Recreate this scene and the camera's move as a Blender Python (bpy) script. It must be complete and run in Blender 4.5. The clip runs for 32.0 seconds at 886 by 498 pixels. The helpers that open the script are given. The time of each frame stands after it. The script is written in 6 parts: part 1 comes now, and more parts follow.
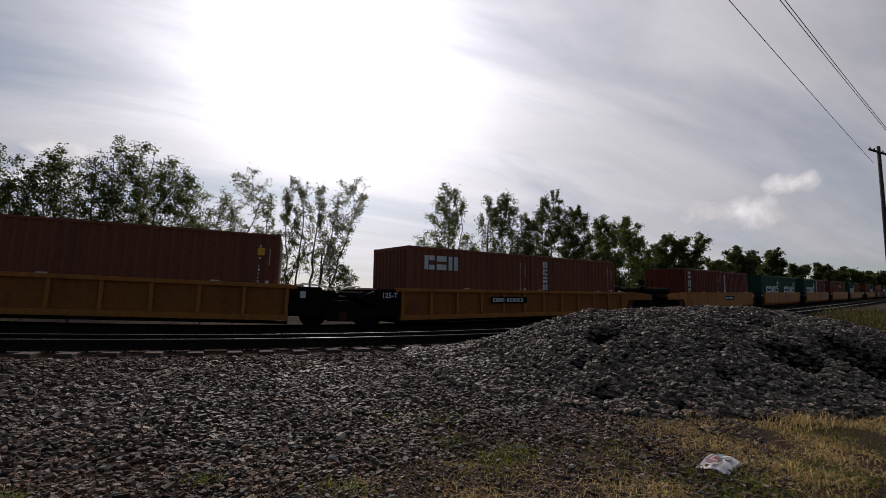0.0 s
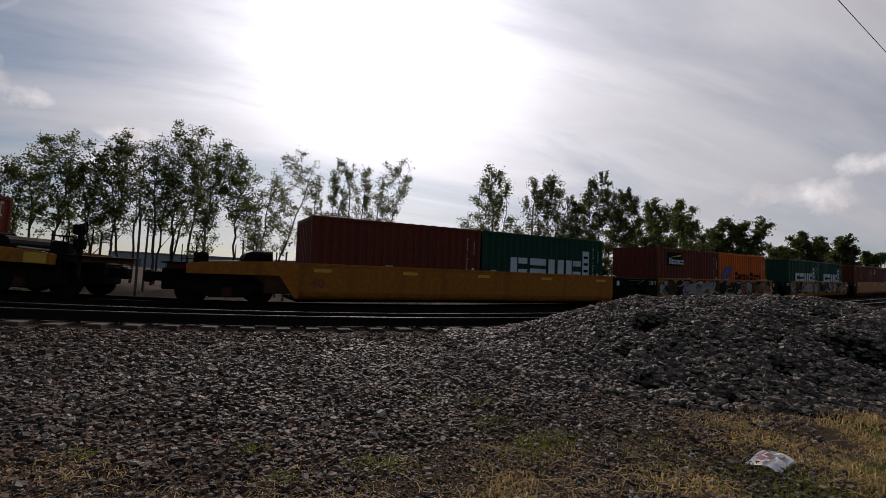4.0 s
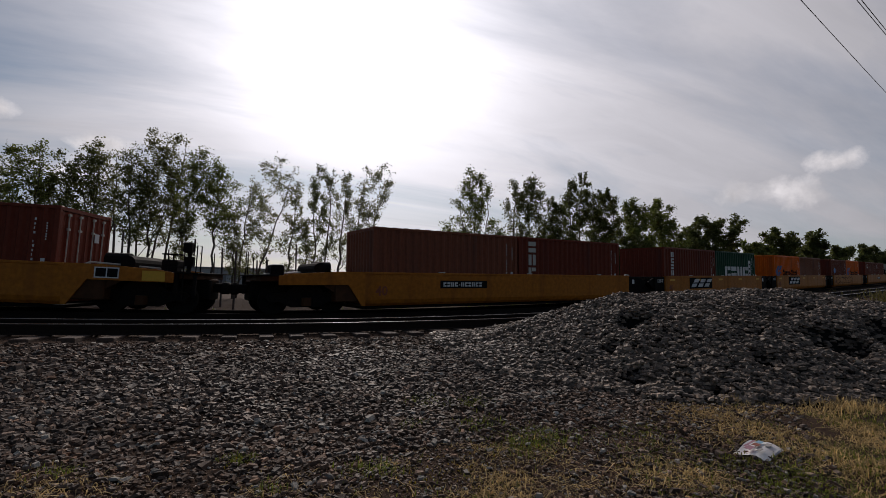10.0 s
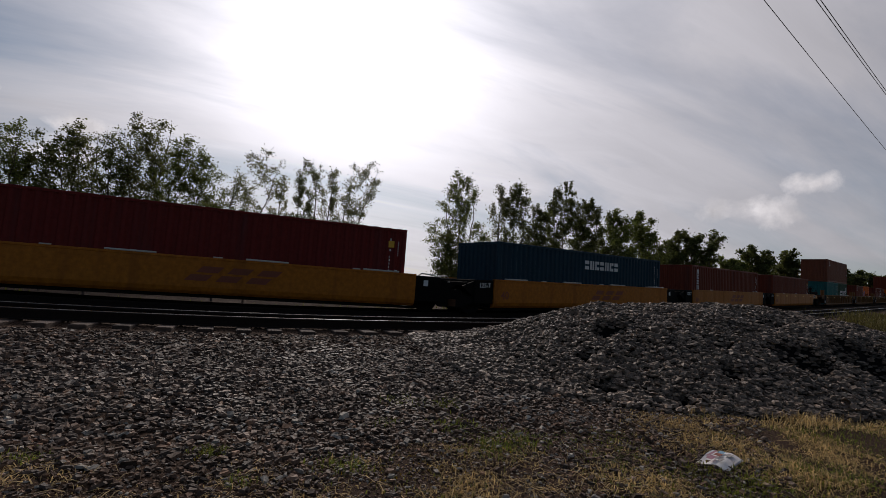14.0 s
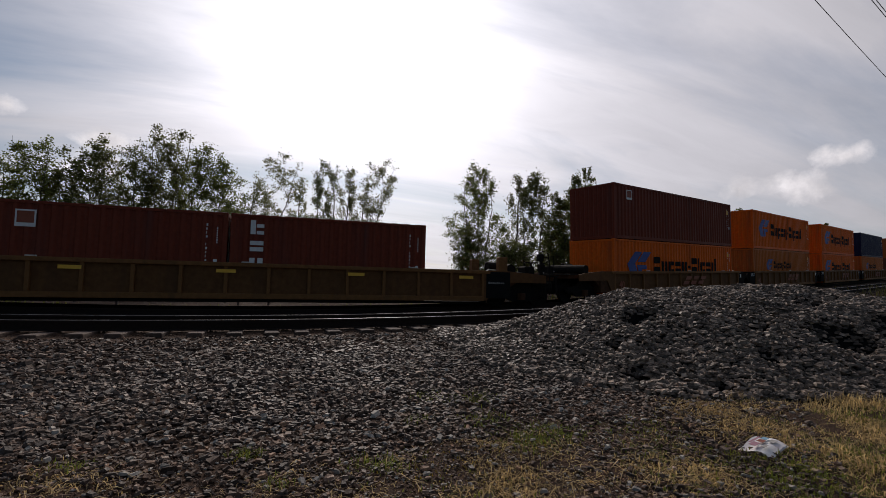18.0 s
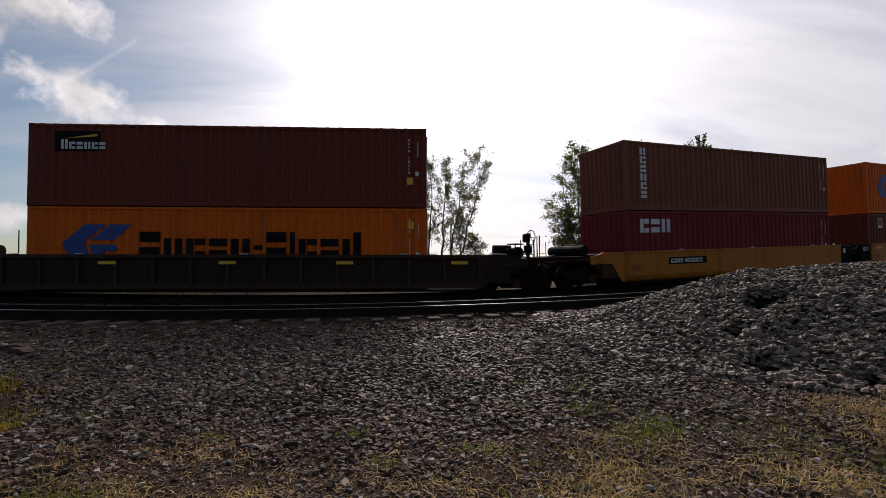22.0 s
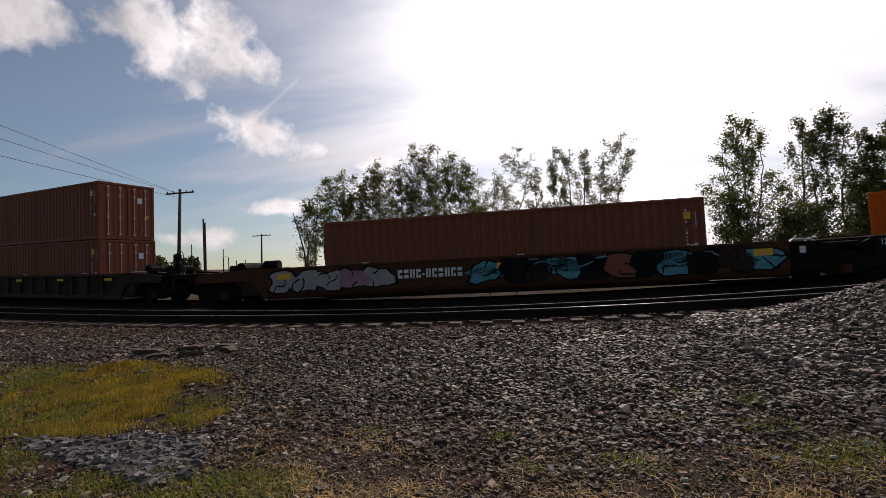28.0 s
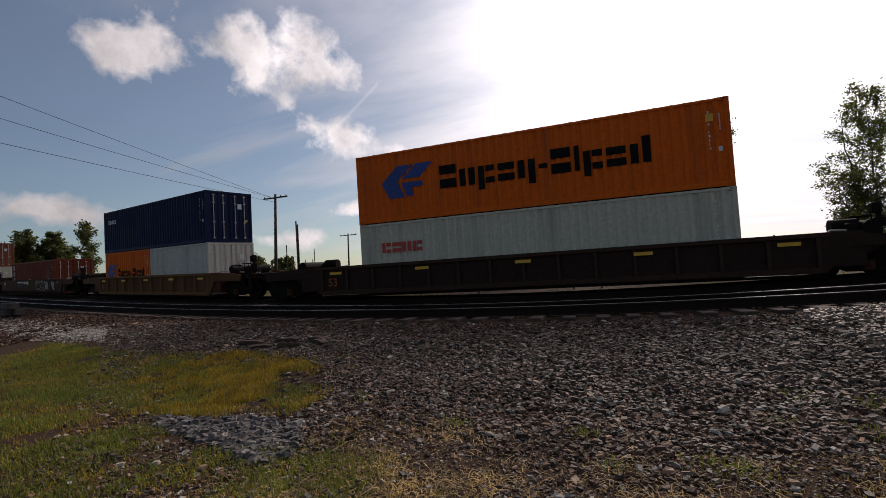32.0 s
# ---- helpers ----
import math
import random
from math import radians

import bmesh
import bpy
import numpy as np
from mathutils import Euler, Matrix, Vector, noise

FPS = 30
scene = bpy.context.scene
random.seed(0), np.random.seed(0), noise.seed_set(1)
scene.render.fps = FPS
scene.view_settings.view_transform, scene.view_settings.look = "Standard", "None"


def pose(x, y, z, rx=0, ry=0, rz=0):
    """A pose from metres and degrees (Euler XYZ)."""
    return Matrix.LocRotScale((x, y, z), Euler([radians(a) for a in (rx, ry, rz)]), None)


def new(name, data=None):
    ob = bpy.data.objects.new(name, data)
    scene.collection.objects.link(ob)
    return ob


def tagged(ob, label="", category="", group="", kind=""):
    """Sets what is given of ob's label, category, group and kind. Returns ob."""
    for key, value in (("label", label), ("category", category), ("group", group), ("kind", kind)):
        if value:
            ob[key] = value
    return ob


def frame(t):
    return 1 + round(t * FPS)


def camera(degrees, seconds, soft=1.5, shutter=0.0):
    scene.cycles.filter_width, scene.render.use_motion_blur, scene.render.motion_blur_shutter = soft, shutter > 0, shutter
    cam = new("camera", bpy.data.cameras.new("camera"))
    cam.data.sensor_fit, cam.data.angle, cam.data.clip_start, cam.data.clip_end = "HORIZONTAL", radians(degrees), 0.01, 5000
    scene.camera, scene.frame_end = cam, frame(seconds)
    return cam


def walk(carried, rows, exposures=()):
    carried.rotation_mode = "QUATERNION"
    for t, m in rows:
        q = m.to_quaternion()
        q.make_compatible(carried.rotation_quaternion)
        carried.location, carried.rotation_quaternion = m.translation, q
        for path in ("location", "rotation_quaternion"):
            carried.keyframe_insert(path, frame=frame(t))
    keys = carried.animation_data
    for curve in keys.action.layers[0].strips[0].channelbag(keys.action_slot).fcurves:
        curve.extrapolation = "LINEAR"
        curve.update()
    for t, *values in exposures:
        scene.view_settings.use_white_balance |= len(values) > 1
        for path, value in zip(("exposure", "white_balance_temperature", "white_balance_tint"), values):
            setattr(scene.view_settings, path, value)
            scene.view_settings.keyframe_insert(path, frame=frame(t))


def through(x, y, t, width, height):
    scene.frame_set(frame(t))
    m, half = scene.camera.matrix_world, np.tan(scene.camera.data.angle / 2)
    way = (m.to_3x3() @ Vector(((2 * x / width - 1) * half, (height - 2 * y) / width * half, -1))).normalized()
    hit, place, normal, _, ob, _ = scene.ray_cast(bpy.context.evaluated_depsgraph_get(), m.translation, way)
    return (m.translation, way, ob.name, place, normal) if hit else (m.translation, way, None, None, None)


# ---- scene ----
# Train on a gently bent double track, filmed by a hand-held camera.
PATH = [
    (0, -0.051, -0.041, 1.054, 95.99, -1.73, -24.56), (0.5, -0.043, -0.066, 1.052, 95.33, -2.26, -24.13), (1, -0.024, -0.052, 1.065, 93.85, -3.02, -22.81),
    (1.5, -0.027, -0.050, 1.074, 93.42, -2.79, -20.78), (2, -0.027, -0.044, 1.075, 93.00, -2.04, -19.48), (2.5, -0.031, -0.046, 1.082, 92.51, -2.15, -18.71),
    (4.5, -0.008, -0.031, 1.057, 94.12, -3.71, -20.22), (5, -0.014, -0.041, 1.054, 94.49, -4.85, -21.71), (5.5, -0.025, -0.035, 1.062, 93.22, -3.77, -22.53),
    (6, -0.003, -0.005, 1.044, 92.66, -3.90, -23.16), (6.5, 0.015, -0.008, 1.028, 93.66, -4.52, -21.19), (7, 0.019, -0.009, 1.036, 93.91, -4.74, -19.10),
    (7.5, -0.003, -0.015, 1.035, 94.22, -3.39, -18.28), (8, -0.008, -0.014, 1.040, 94.29, -3.50, -18.49), (8.5, -0.023, -0.028, 1.036, 94.33, -2.80, -19.56),
    (9, -0.018, -0.020, 1.036, 94.26, -2.43, -20.11), (9.5, -0.030, -0.006, 1.033, 94.20, -1.62, -20.72), (10, -0.030, 0.013, 1.031, 94.15, -1.34, -21.30),
    (10.5, -0.036, 0.005, 1.025, 94.25, -1.96, -21.77), (11, -0.031, 0.006, 1.021, 94.33, -1.95, -21.34), (11.5, -0.034, -0.003, 1.022, 94.57, -1.75, -20.78),
    (12, -0.026, -0.018, 1.021, 95.54, -3.96, -22.57), (12.5, -0.017, -0.023, 1.014, 95.82, -3.73, -22.56), (13, -0.036, -0.048, 1.023, 95.59, -4.26, -22.59),
    (13.5, -0.032, -0.050, 1.030, 95.01, -4.62, -23.16), (14, -0.031, -0.044, 1.035, 94.45, -3.99, -23.47), (14.5, -0.032, -0.025, 1.040, 93.74, -3.50, -24.01),
    (16.5, -0.054, 0.028, 1.037, 94.23, -2.06, -24.18), (17, -0.053, 0.016, 1.040, 94.03, -2.00, -23.81), (17.5, -0.050, 0.011, 1.041, 93.77, -1.74, -22.57),
    (18, -0.045, 0.009, 1.042, 93.58, -1.29, -20.86), (18.5, -0.031, 0.008, 1.040, 93.59, -1.61, -19.17), (19, -0.023, -0.006, 1.047, 93.67, -1.10, -17.01),
    (19.5, -0.012, -0.024, 1.058, 93.24, -0.80, -15.13), (20, -0.004, -0.032, 1.064, 92.69, -0.81, -13.07), (20.5, 0.006, -0.040, 1.073, 92.28, -0.55, -12.00),
    (21, 0.013, -0.028, 1.078, 91.64, -0.30, -10.68), (21.5, 0.017, -0.010, 1.077, 91.54, 0.17, -9.51), (22, 0.020, -0.016, 1.078, 91.61, 0.54, -8.57),
    (22.5, 0.028, -0.022, 1.078, 91.75, 0.53, -7.57), (23, 0.020, -0.017, 1.074, 92.05, 0.49, -6.93), (23.5, 0.015, -0.038, 1.083, 91.99, 0.25, -5.77),
    (24, 0.008, -0.058, 1.093, 91.96, 1.09, -2.52), (24.5, 0.017, -0.058, 1.096, 92.07, 1.33, 0.02), (25, 0.033, -0.049, 1.103, 91.78, 1.46, 1.65),
    (25.5, 0.052, -0.048, 1.114, 91.54, 2.31, 3.23), (27.5, 0.067, -0.045, 1.122, 91.86, 2.57, 7.30), (28, 0.059, -0.057, 1.116, 92.18, 3.01, 8.64),
    (28.5, 0.054, -0.043, 1.118, 92.34, 2.25, 9.42), (29, 0.050, -0.059, 1.119, 92.69, 2.80, 10.40), (29.5, 0.070, -0.062, 1.123, 92.33, 3.01, 11.95),
    (30, 0.075, -0.067, 1.112, 91.89, 3.25, 13.10), (30.5, 0.066, -0.055, 1.108, 91.15, 2.81, 14.34), (31, 0.065, -0.046, 1.109, 91.02, 2.94, 15.68),
    (31.5, 0.073, -0.053, 1.101, 91.37, 3.16, 17.15), (32, 0.083, -0.061, 1.094, 92.27, 3.94, 18.55),
]
cam = camera(87.4, 32.0, soft=0.85)
walk(cam, [(t, pose(x, y, z, a, b, c)) for t, x, y, z, a, b, c in PATH], exposures=[(0.0, -0.22, 6650, 17.0), (6.0, -0.27, 6650, 17.0), (13.0, -0.37, 6650, 17.0), (17.0, -0.22, 6650, 17.0), (20.0, 0.06, 6700, 17.5), (24.0, 0.26, 6800, 18.5), (28.0, 0.28, 6900, 19.5), (32.0, 0.28, 6900, 20.0)])

# ---------------------------------------------------------------- the plan
BEND, HALF, RISE = 3.564, 10.9, 0.36          # the bend of both tracks and the lie of the land
V_NEAR, V_FAR = 9.6, 15.5                     # middle lines of the empty track and of the train's
Z_NEAR, Z_FAR = 0.24, 0.0                     # rail tops
GAUGE = 1.435


def hyp(x):
    return np.sqrt(1 + (x / HALF) ** 2) - 1


def land(x, v):
    """Height of the bare ground at x and at v, the distance from the camera's line."""
    z = np.interp(v, [-6, 4.2, 6.4, 7.8, 8.4, 8.7, 10.9, 11.6, 12.8, 13.9, 17.1, 18.9, 40],
                  [-0.32, -0.30, -0.09, 0.00, 0.01, 0.04, 0.02, -0.04, -0.22, -0.20, -0.20, -0.75, -0.9])
    return z + RISE * hyp(x)


def yv(x, v):
    return v + BEND * hyp(x)


_X = np.linspace(-140, 1100, 24801)
_Y = yv(_X, V_FAR)
_S = np.concatenate([[0], np.cumsum(np.hypot(np.diff(_X), np.diff(_Y)))])
_S -= np.interp(0, _X, _S)


def on_track(s):
    """The point of the train's track at s metres along it."""
    x = float(np.interp(s, _S, _X))
    return Vector((x, float(yv(x, V_FAR)), float(Z_FAR + RISE * hyp(x))))


def run(t):
    """How far the train has gone at t seconds."""
    return float(np.interp(t, [0, 4, 8, 12, 16, 20, 24, 28, 32],
                           [0, 110.44, 220.85, 331.58, 441.19, 548.83, 655.18, 762.5, 871.47]))


# ---------------------------------------------------------------- light
SUN_AZ, SUN_EL = radians(10), radians(30)      # to the right of the track's normal, above the horizon
sun_way = Vector((math.sin(SUN_AZ) * math.cos(SUN_EL), math.cos(SUN_AZ) * math.cos(SUN_EL), math.sin(SUN_EL)))
sun = new("sun", bpy.data.lights.new("sun", "SUN"))
sun.data.energy, sun.data.angle, sun.data.color = 1.9, radians(11), (1.0, 0.93, 0.82)
sun.matrix_world = Matrix.Translation((0, 0, 30)) @ sun_way.to_track_quat("Z", "Y").to_matrix().to_4x4()


class Nodes:
    """Short hand for node trees."""

    def __init__(self, tree):
        self.tree = tree

    def add(self, kind):
        return self.tree.nodes.new(kind)

    def link(self, a, b):
        self.tree.links.new(a, b)

    def put(self, value, socket):
        if isinstance(value, bpy.types.NodeSocket):
            self.link(value, socket)
        else:
            socket.default_value = value

    def math(self, op, a, b=0.0, c=0.0, clamp=False):
        n = self.tree.nodes.new("ShaderNodeMath")
        n.operation, n.use_clamp = op, clamp
        for v, s in zip((a, b, c), n.inputs):
            self.put(v, s)
        return n.outputs[0]

    def noise(self, vec, scale, detail=4.0, rough=0.55, distort=0.0):
        n = self.add("ShaderNodeTexNoise")
        n.inputs["Scale"].default_value, n.inputs["Detail"].default_value = scale, detail
        n.inputs["Roughness"].default_value, n.inputs["Distortion"].default_value = rough, distort
        if vec is not None:
            self.link(vec, n.inputs["Vector"])
        return n.outputs["Fac"]

    def ramp(self, fac, *stops):
        n = self.tree.nodes.new("ShaderNodeValToRGB")
        e = n.color_ramp.elements
        while len(e) < len(stops):
            e.new(0.5)
        for el, (p, c) in zip(e, stops):
            el.position, el.color = p, (*c, 1) if not isinstance(c, (int, float)) else (c, c, c, 1)
        self.link(fac, n.inputs[0])
        return n.outputs[0]

    def mix(self, fac, a, b, mode="MIX"):
        n = self.tree.nodes.new("ShaderNodeMix")
        n.data_type, n.blend_type = "RGBA", mode
        self.put(fac, n.inputs[0])
        for v, s in ((a, n.inputs[6]), (b, n.inputs[7])):
            self.put((*v, 1) if isinstance(v, tuple) and len(v) == 3 else v, s)
        return n.outputs[2]


# low heaped clouds: azimuth and elevation of the middle, half width, half height (degrees)
CLOUDS = [(-38.0, 25.2, 9.0, 4.3), (-32, 23.4, 5.0, 2.0), (-51.5, 24.0, 6.0, 3.0), (-29.2, 16.2, 5.8, 2.6), (-33, 17.4, 2.2, 1.6), (-27, 7.9, 4.2, 1.0), (-37, 4.6, 7.0, 1.3),
          (57, 9.9, 5.2, 1.6), (62, 12.2, 2.6, 1.3), (-60, 8, 8, 1.4), (-56, 7.6, 7.0, 1.3), (-47, 6.4, 5.0, 0.9), (-23.2, 14.5, 2.0, 1.3), (-15.5, 12.9, 3.2, 0.9), (-18, 9.5, 5.0, 1.6)]


def sky():
    w = bpy.data.worlds.new("sky")
    scene.world = w
    w.use_nodes = True
    t = w.node_tree
    t.nodes.clear()
    N = Nodes(t)
    co = N.add("ShaderNodeTexCoord").outputs["Generated"]
    air = N.add("ShaderNodeTexSky")
    air.sky_type, air.sun_disc, air.sun_elevation, air.sun_rotation = "NISHITA", False, SUN_EL, SUN_AZ
    air.air_density, air.dust_density, air.ozone_density = 1.0, 0.6, 2.0
    blue = N.mix(1.0, air.outputs[0], (SKY_K * 0.86, SKY_K, SKY_K * 1.03), "MULTIPLY")
    sep = N.add("ShaderNodeSeparateXYZ")
    N.link(co, sep.inputs[0])
    up = N.math("MAXIMUM", sep.outputs[2], 0.0)
    k = N.math("ADD", up, 0.20)
    flat = N.add("ShaderNodeCombineXYZ")
    N.link(N.math("DIVIDE", sep.outputs[0], k), flat.inputs[0])
    N.link(N.math("DIVIDE", sep.outputs[1], k), flat.inputs[1])
    dot = N.add("ShaderNodeVectorMath")
    dot.operation = "DOT_PRODUCT"
    N.link(co, dot.inputs[0])
    dot.inputs[1].default_value = sun_way
    cosine = dot.outputs["Value"]
    d = N.math("MAXIMUM", cosine, 0.0)
    # veil of high cloud, drawn out into streaks, thickest towards the sun
    turn = N.add("ShaderNodeMapping")
    N.link(flat.outputs[0], turn.inputs[0])
    turn.inputs["Rotation"].default_value = (0, 0, radians(-28))
    turn.inputs["Scale"].default_value = (0.55, 1.7, 1)
    thick = N.math("ADD", N.math("MULTIPLY_ADD", N.noise(turn.outputs[0], 1.0, 7, 0.56, 0.5), 0.8, 0.10), N.math("MULTIPLY", N.math("SUBTRACT", d, 0.72), 0.42))
    thick = N.math("ADD", thick, N.math("MULTIPLY", sep.outputs[0], 0.17))
    # unseen veil opposite the sun, added to make the fill light less blue
    back = N.math("MULTIPLY", N.math("MAXIMUM", N.math("MULTIPLY", cosine, -1.0), 0.0), 0.3)
    thick = N.math("ADD", thick, back)
    veil = N.ramp(thick, (0.34, 0.14), (0.50, 0.52), (0.66, 0.93))
    # brightness round the veiled sun, and the forward-lit veil
    halo = N.math("ADD", N.math("MULTIPLY", N.math("POWER", d, 10.0), 0.44), N.math("MULTIPLY", N.math("POWER", d, 26.0), 1.1))
    half = N.math("MULTIPLY", N.math("ADD", cosine, 1.0), 0.5)
    front = N.math("ADD", N.math("MULTIPLY", sep.outputs[0], 0.11), N.math("ADD", 0.09, N.math("MULTIPLY", N.math("POWER", half, 2.2), 0.70)))
    lit = N.math("ADD", front, halo)
    streak = N.ramp(N.noise(turn.outputs[0], 2.6, 6, 0.6, 0.6), (0.3, 0.91), (0.7, 1.05))
    lit = N.math("MULTIPLY", lit, streak)
    veil_c = N.mix(1.0, (0.91, 0.93, 0.98), lit, "MULTIPLY")
    out = N.mix(veil, blue, veil_c)
    # heaped clouds with broken edges
    az = N.math("MULTIPLY", N.math("ARCTAN2", sep.outputs[0], sep.outputs[1]), 180 / math.pi)
    el = N.math("MULTIPLY", N.math("ARCSINE", sep.outputs[2]), 180 / math.pi)
    edge = N.math("MULTIPLY", N.math("SUBTRACT", N.noise(co, 13.0, 8, 0.58, 0.1), 0.5), 3.6)
    heap = None
    for a0, e0, ra, re in CLOUDS:
        u = N.math("DIVIDE", N.math("SUBTRACT", az, a0), ra)
        v = N.math("DIVIDE", N.math("SUBTRACT", el, e0), re)
        m = N.math("SUBTRACT", 1.0, N.math("SQRT", N.math("ADD", N.math("MULTIPLY", u, u), N.math("MULTIPLY", v, v))))
        heap = m if heap is None else N.math("MAXIMUM", heap, m)
    heap = N.math("ADD", heap, edge)
    cover = N.ramp(heap, (0.0, 0.0), (0.75, 0.97))
    body = N.ramp(N.noise(co, 9.0, 7, 0.62), (0.30, 0.62), (0.64, 1.18))
    heap_c = N.mix(1.0, N.mix(1.0, (0.97, 0.98, 1.0), body, "MULTIPLY"), N.math("ADD", N.math("MULTIPLY", front, 1.30), halo), "MULTIPLY")
    out = N.mix(cover, out, heap_c)
    # a thin vapour trail
    trail = N.math("ABSOLUTE", N.math("SUBTRACT", N.math("SUBTRACT", el, 19.0), N.math("MULTIPLY", N.math("ADD", az, 28.7), 0.9)))
    span = N.math("LESS_THAN", N.math("ABSOLUTE", N.math("ADD", az, 28.3)), 3.2)
    trail = N.math("MULTIPLY", N.math("MULTIPLY", N.ramp(trail, (0.0, 1.0), (0.38, 0.0)), span), 0.16)
    out = N.mix(trail, out, (0.8, 0.83, 0.88))
    bg = N.add("ShaderNodeBackground")
    N.link(out, bg.inputs[0])
    bg.inputs[1].default_value = 1.0
    N.link(bg.outputs[0], N.add("ShaderNodeOutputWorld").inputs[0])


SKY_K = 0.058
sky()


# ---------------------------------------------------------------- materials
def material(name, colour, rough=0.6, metal=0.0, grain=18.0, stain=1.2, spread=0.25, dirt=None, bump=0.0, streaks=False,
             bump_scale=60.0, per_piece=0.0, islands=0.0, space="Object", spec=0.5, through=0.0):
    """A painted or raw surface: base colour, grain and stains at two scales, wear, fine relief."""
    m = bpy.data.materials.new(name)
    m.use_nodes = True
    N = Nodes(m.node_tree)
    bsdf = m.node_tree.nodes["Principled BSDF"]
    co = N.add("ShaderNodeTexCoord").outputs[space]
    fine = N.noise(co, grain, 5, 0.6)
    vec = co
    if streaks:
        st = N.add("ShaderNodeMapping")
        N.link(co, st.inputs[0])
        st.inputs["Scale"].default_value = (3.0, 3.0, 0.25)
        vec = st.outputs[0]
    broad = N.noise(vec, stain, 6, 0.6)
    dark = tuple(c * (1 - spread) for c in colour)
    light = tuple(min(1, c * (1 + spread)) for c in colour)
    c = N.ramp(fine, (0.28, dark), (0.72, light))
    dirt = dirt or tuple(x * 0.55 for x in colour)
    c = N.mix(N.ramp(broad, (0.52, 0.0), (0.78, 0.75)), c, dirt)
    if per_piece or islands:
        src = N.add("ShaderNodeObjectInfo").outputs["Random"] if per_piece else N.add("ShaderNodeNewGeometry").outputs["Random Per Island"]
        k = per_piece or islands
        v = N.ramp(src, (0.0, 1 - k), (0.62, 1 + 0.1 * k), (0.88, 1 + 1.3 * k), (1.0, 1 + 3.6 * k)) if k > 0.48 else N.ramp(src, (0.0, 1 - k), (1.0, 1 + k))
        c = N.mix(1.0, c, v, "MULTIPLY")
    N.link(c, bsdf.inputs["Base Color"])
    N.link(N.ramp(broad, (0.3, max(0.05, rough - 0.12)), (0.7, min(1, rough + 0.15))), bsdf.inputs["Roughness"])
    bsdf.inputs["Metallic"].default_value = metal
    bsdf.inputs["Specular IOR Level"].default_value = spec
    if through:
        bsdf.inputs["Transmission Weight"].default_value = 0.0
        tr = N.add("ShaderNodeBsdfTranslucent")
        N.link(c, tr.inputs[0])
        mx = N.add("ShaderNodeMixShader")
        mx.inputs[0].default_value = through
        N.link(bsdf.outputs[0], mx.inputs[1])
        N.link(tr.outputs[0], mx.inputs[2])
        N.link(mx.outputs[0], m.node_tree.nodes["Material Output"].inputs[0])
    if bump:
        b = N.add("ShaderNodeBump")
        b.inputs["Strength"].default_value, b.inputs["Distance"].default_value = bump, 0.02
        N.link(N.noise(co, bump_scale, 4, 0.65), b.inputs["Height"])
        N.link(b.outputs[0], bsdf.inputs["Normal"])
    return m


PAINT = {
    "maroon": (0.185, 0.037, 0.019), "brown": (0.24, 0.075, 0.040), "wine": (0.18, 0.022, 0.018), "red": (0.22, 0.022, 0.024), "orange": (0.78, 0.132, 0.008),
    "faded": (0.52, 0.135, 0.026), "green": (0.013, 0.064, 0.034), "navy": (0.008, 0.015, 0.055), "teal": (0.02, 0.15, 0.14), "blue": (0.012, 0.042, 0.062),
    "white": (0.60, 0.57, 0.49), "grey": (0.62, 0.57, 0.44),
}
M = {k: material("box_" + k, c, 0.5, 0, 9.0, 0.55, 0.14, tuple(0.45 * x + 0.03 for x in c), streaks=True, bump=0.06, bump_scale=25, spec=0.12) for k, c in PAINT.items()}
M["yellow"] = material("car_yellow", (0.47, 0.148, 0.016), 0.5, 0, 7, 0.5, 0.25, (0.22, 0.075, 0.020), streaks=True, bump=0.08, bump_scale=20, spec=0.15)
# ribbed cars: dark sheet tone and lighter rib tone paint the relief's shading
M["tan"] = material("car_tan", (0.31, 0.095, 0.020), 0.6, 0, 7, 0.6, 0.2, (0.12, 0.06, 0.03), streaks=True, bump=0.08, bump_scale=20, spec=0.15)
M["tan_lit"] = material("car_tan_lit", (0.42, 0.145, 0.028), 0.6, 0, 7, 0.6, 0.2, (0.18, 0.09, 0.04), streaks=True, bump=0.08, bump_scale=20, spec=0.15)
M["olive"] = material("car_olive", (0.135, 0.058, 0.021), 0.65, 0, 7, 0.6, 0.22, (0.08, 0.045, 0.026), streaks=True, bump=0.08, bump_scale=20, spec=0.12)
M["olive_lit"] = material("car_olive_lit", (0.20, 0.088, 0.030), 0.65, 0, 7, 0.6, 0.2, (0.12, 0.065, 0.035), streaks=True, bump=0.08, bump_scale=20, spec=0.12)
M["mud_lit"] = material("car_brown_lit", (0.055, 0.026, 0.0155), 0.65, 0, 7, 0.7, 0.25, (0.04, 0.025, 0.02), streaks=True, bump=0.1, bump_scale=20, spec=0.15)
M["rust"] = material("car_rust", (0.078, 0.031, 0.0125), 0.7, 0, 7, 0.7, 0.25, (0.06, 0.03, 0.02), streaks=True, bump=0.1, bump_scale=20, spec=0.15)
# brown darkened further: shadow on the lower car sides is in this colour
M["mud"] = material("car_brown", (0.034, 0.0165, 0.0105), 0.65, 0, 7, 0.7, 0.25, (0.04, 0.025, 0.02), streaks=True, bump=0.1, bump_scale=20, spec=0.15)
M["black"] = material("black_paint", (0.009, 0.0075, 0.0065), 0.8, 0, 10, 1.2, 0.3, (0.018, 0.014, 0.012), spec=0.08)
M["iron"] = material("dark_iron", (0.013, 0.0108, 0.0095), 0.8, 0.0, 14, 1.5, 0.35, (0.028, 0.018, 0.012), bump=0.1, spec=0.08)
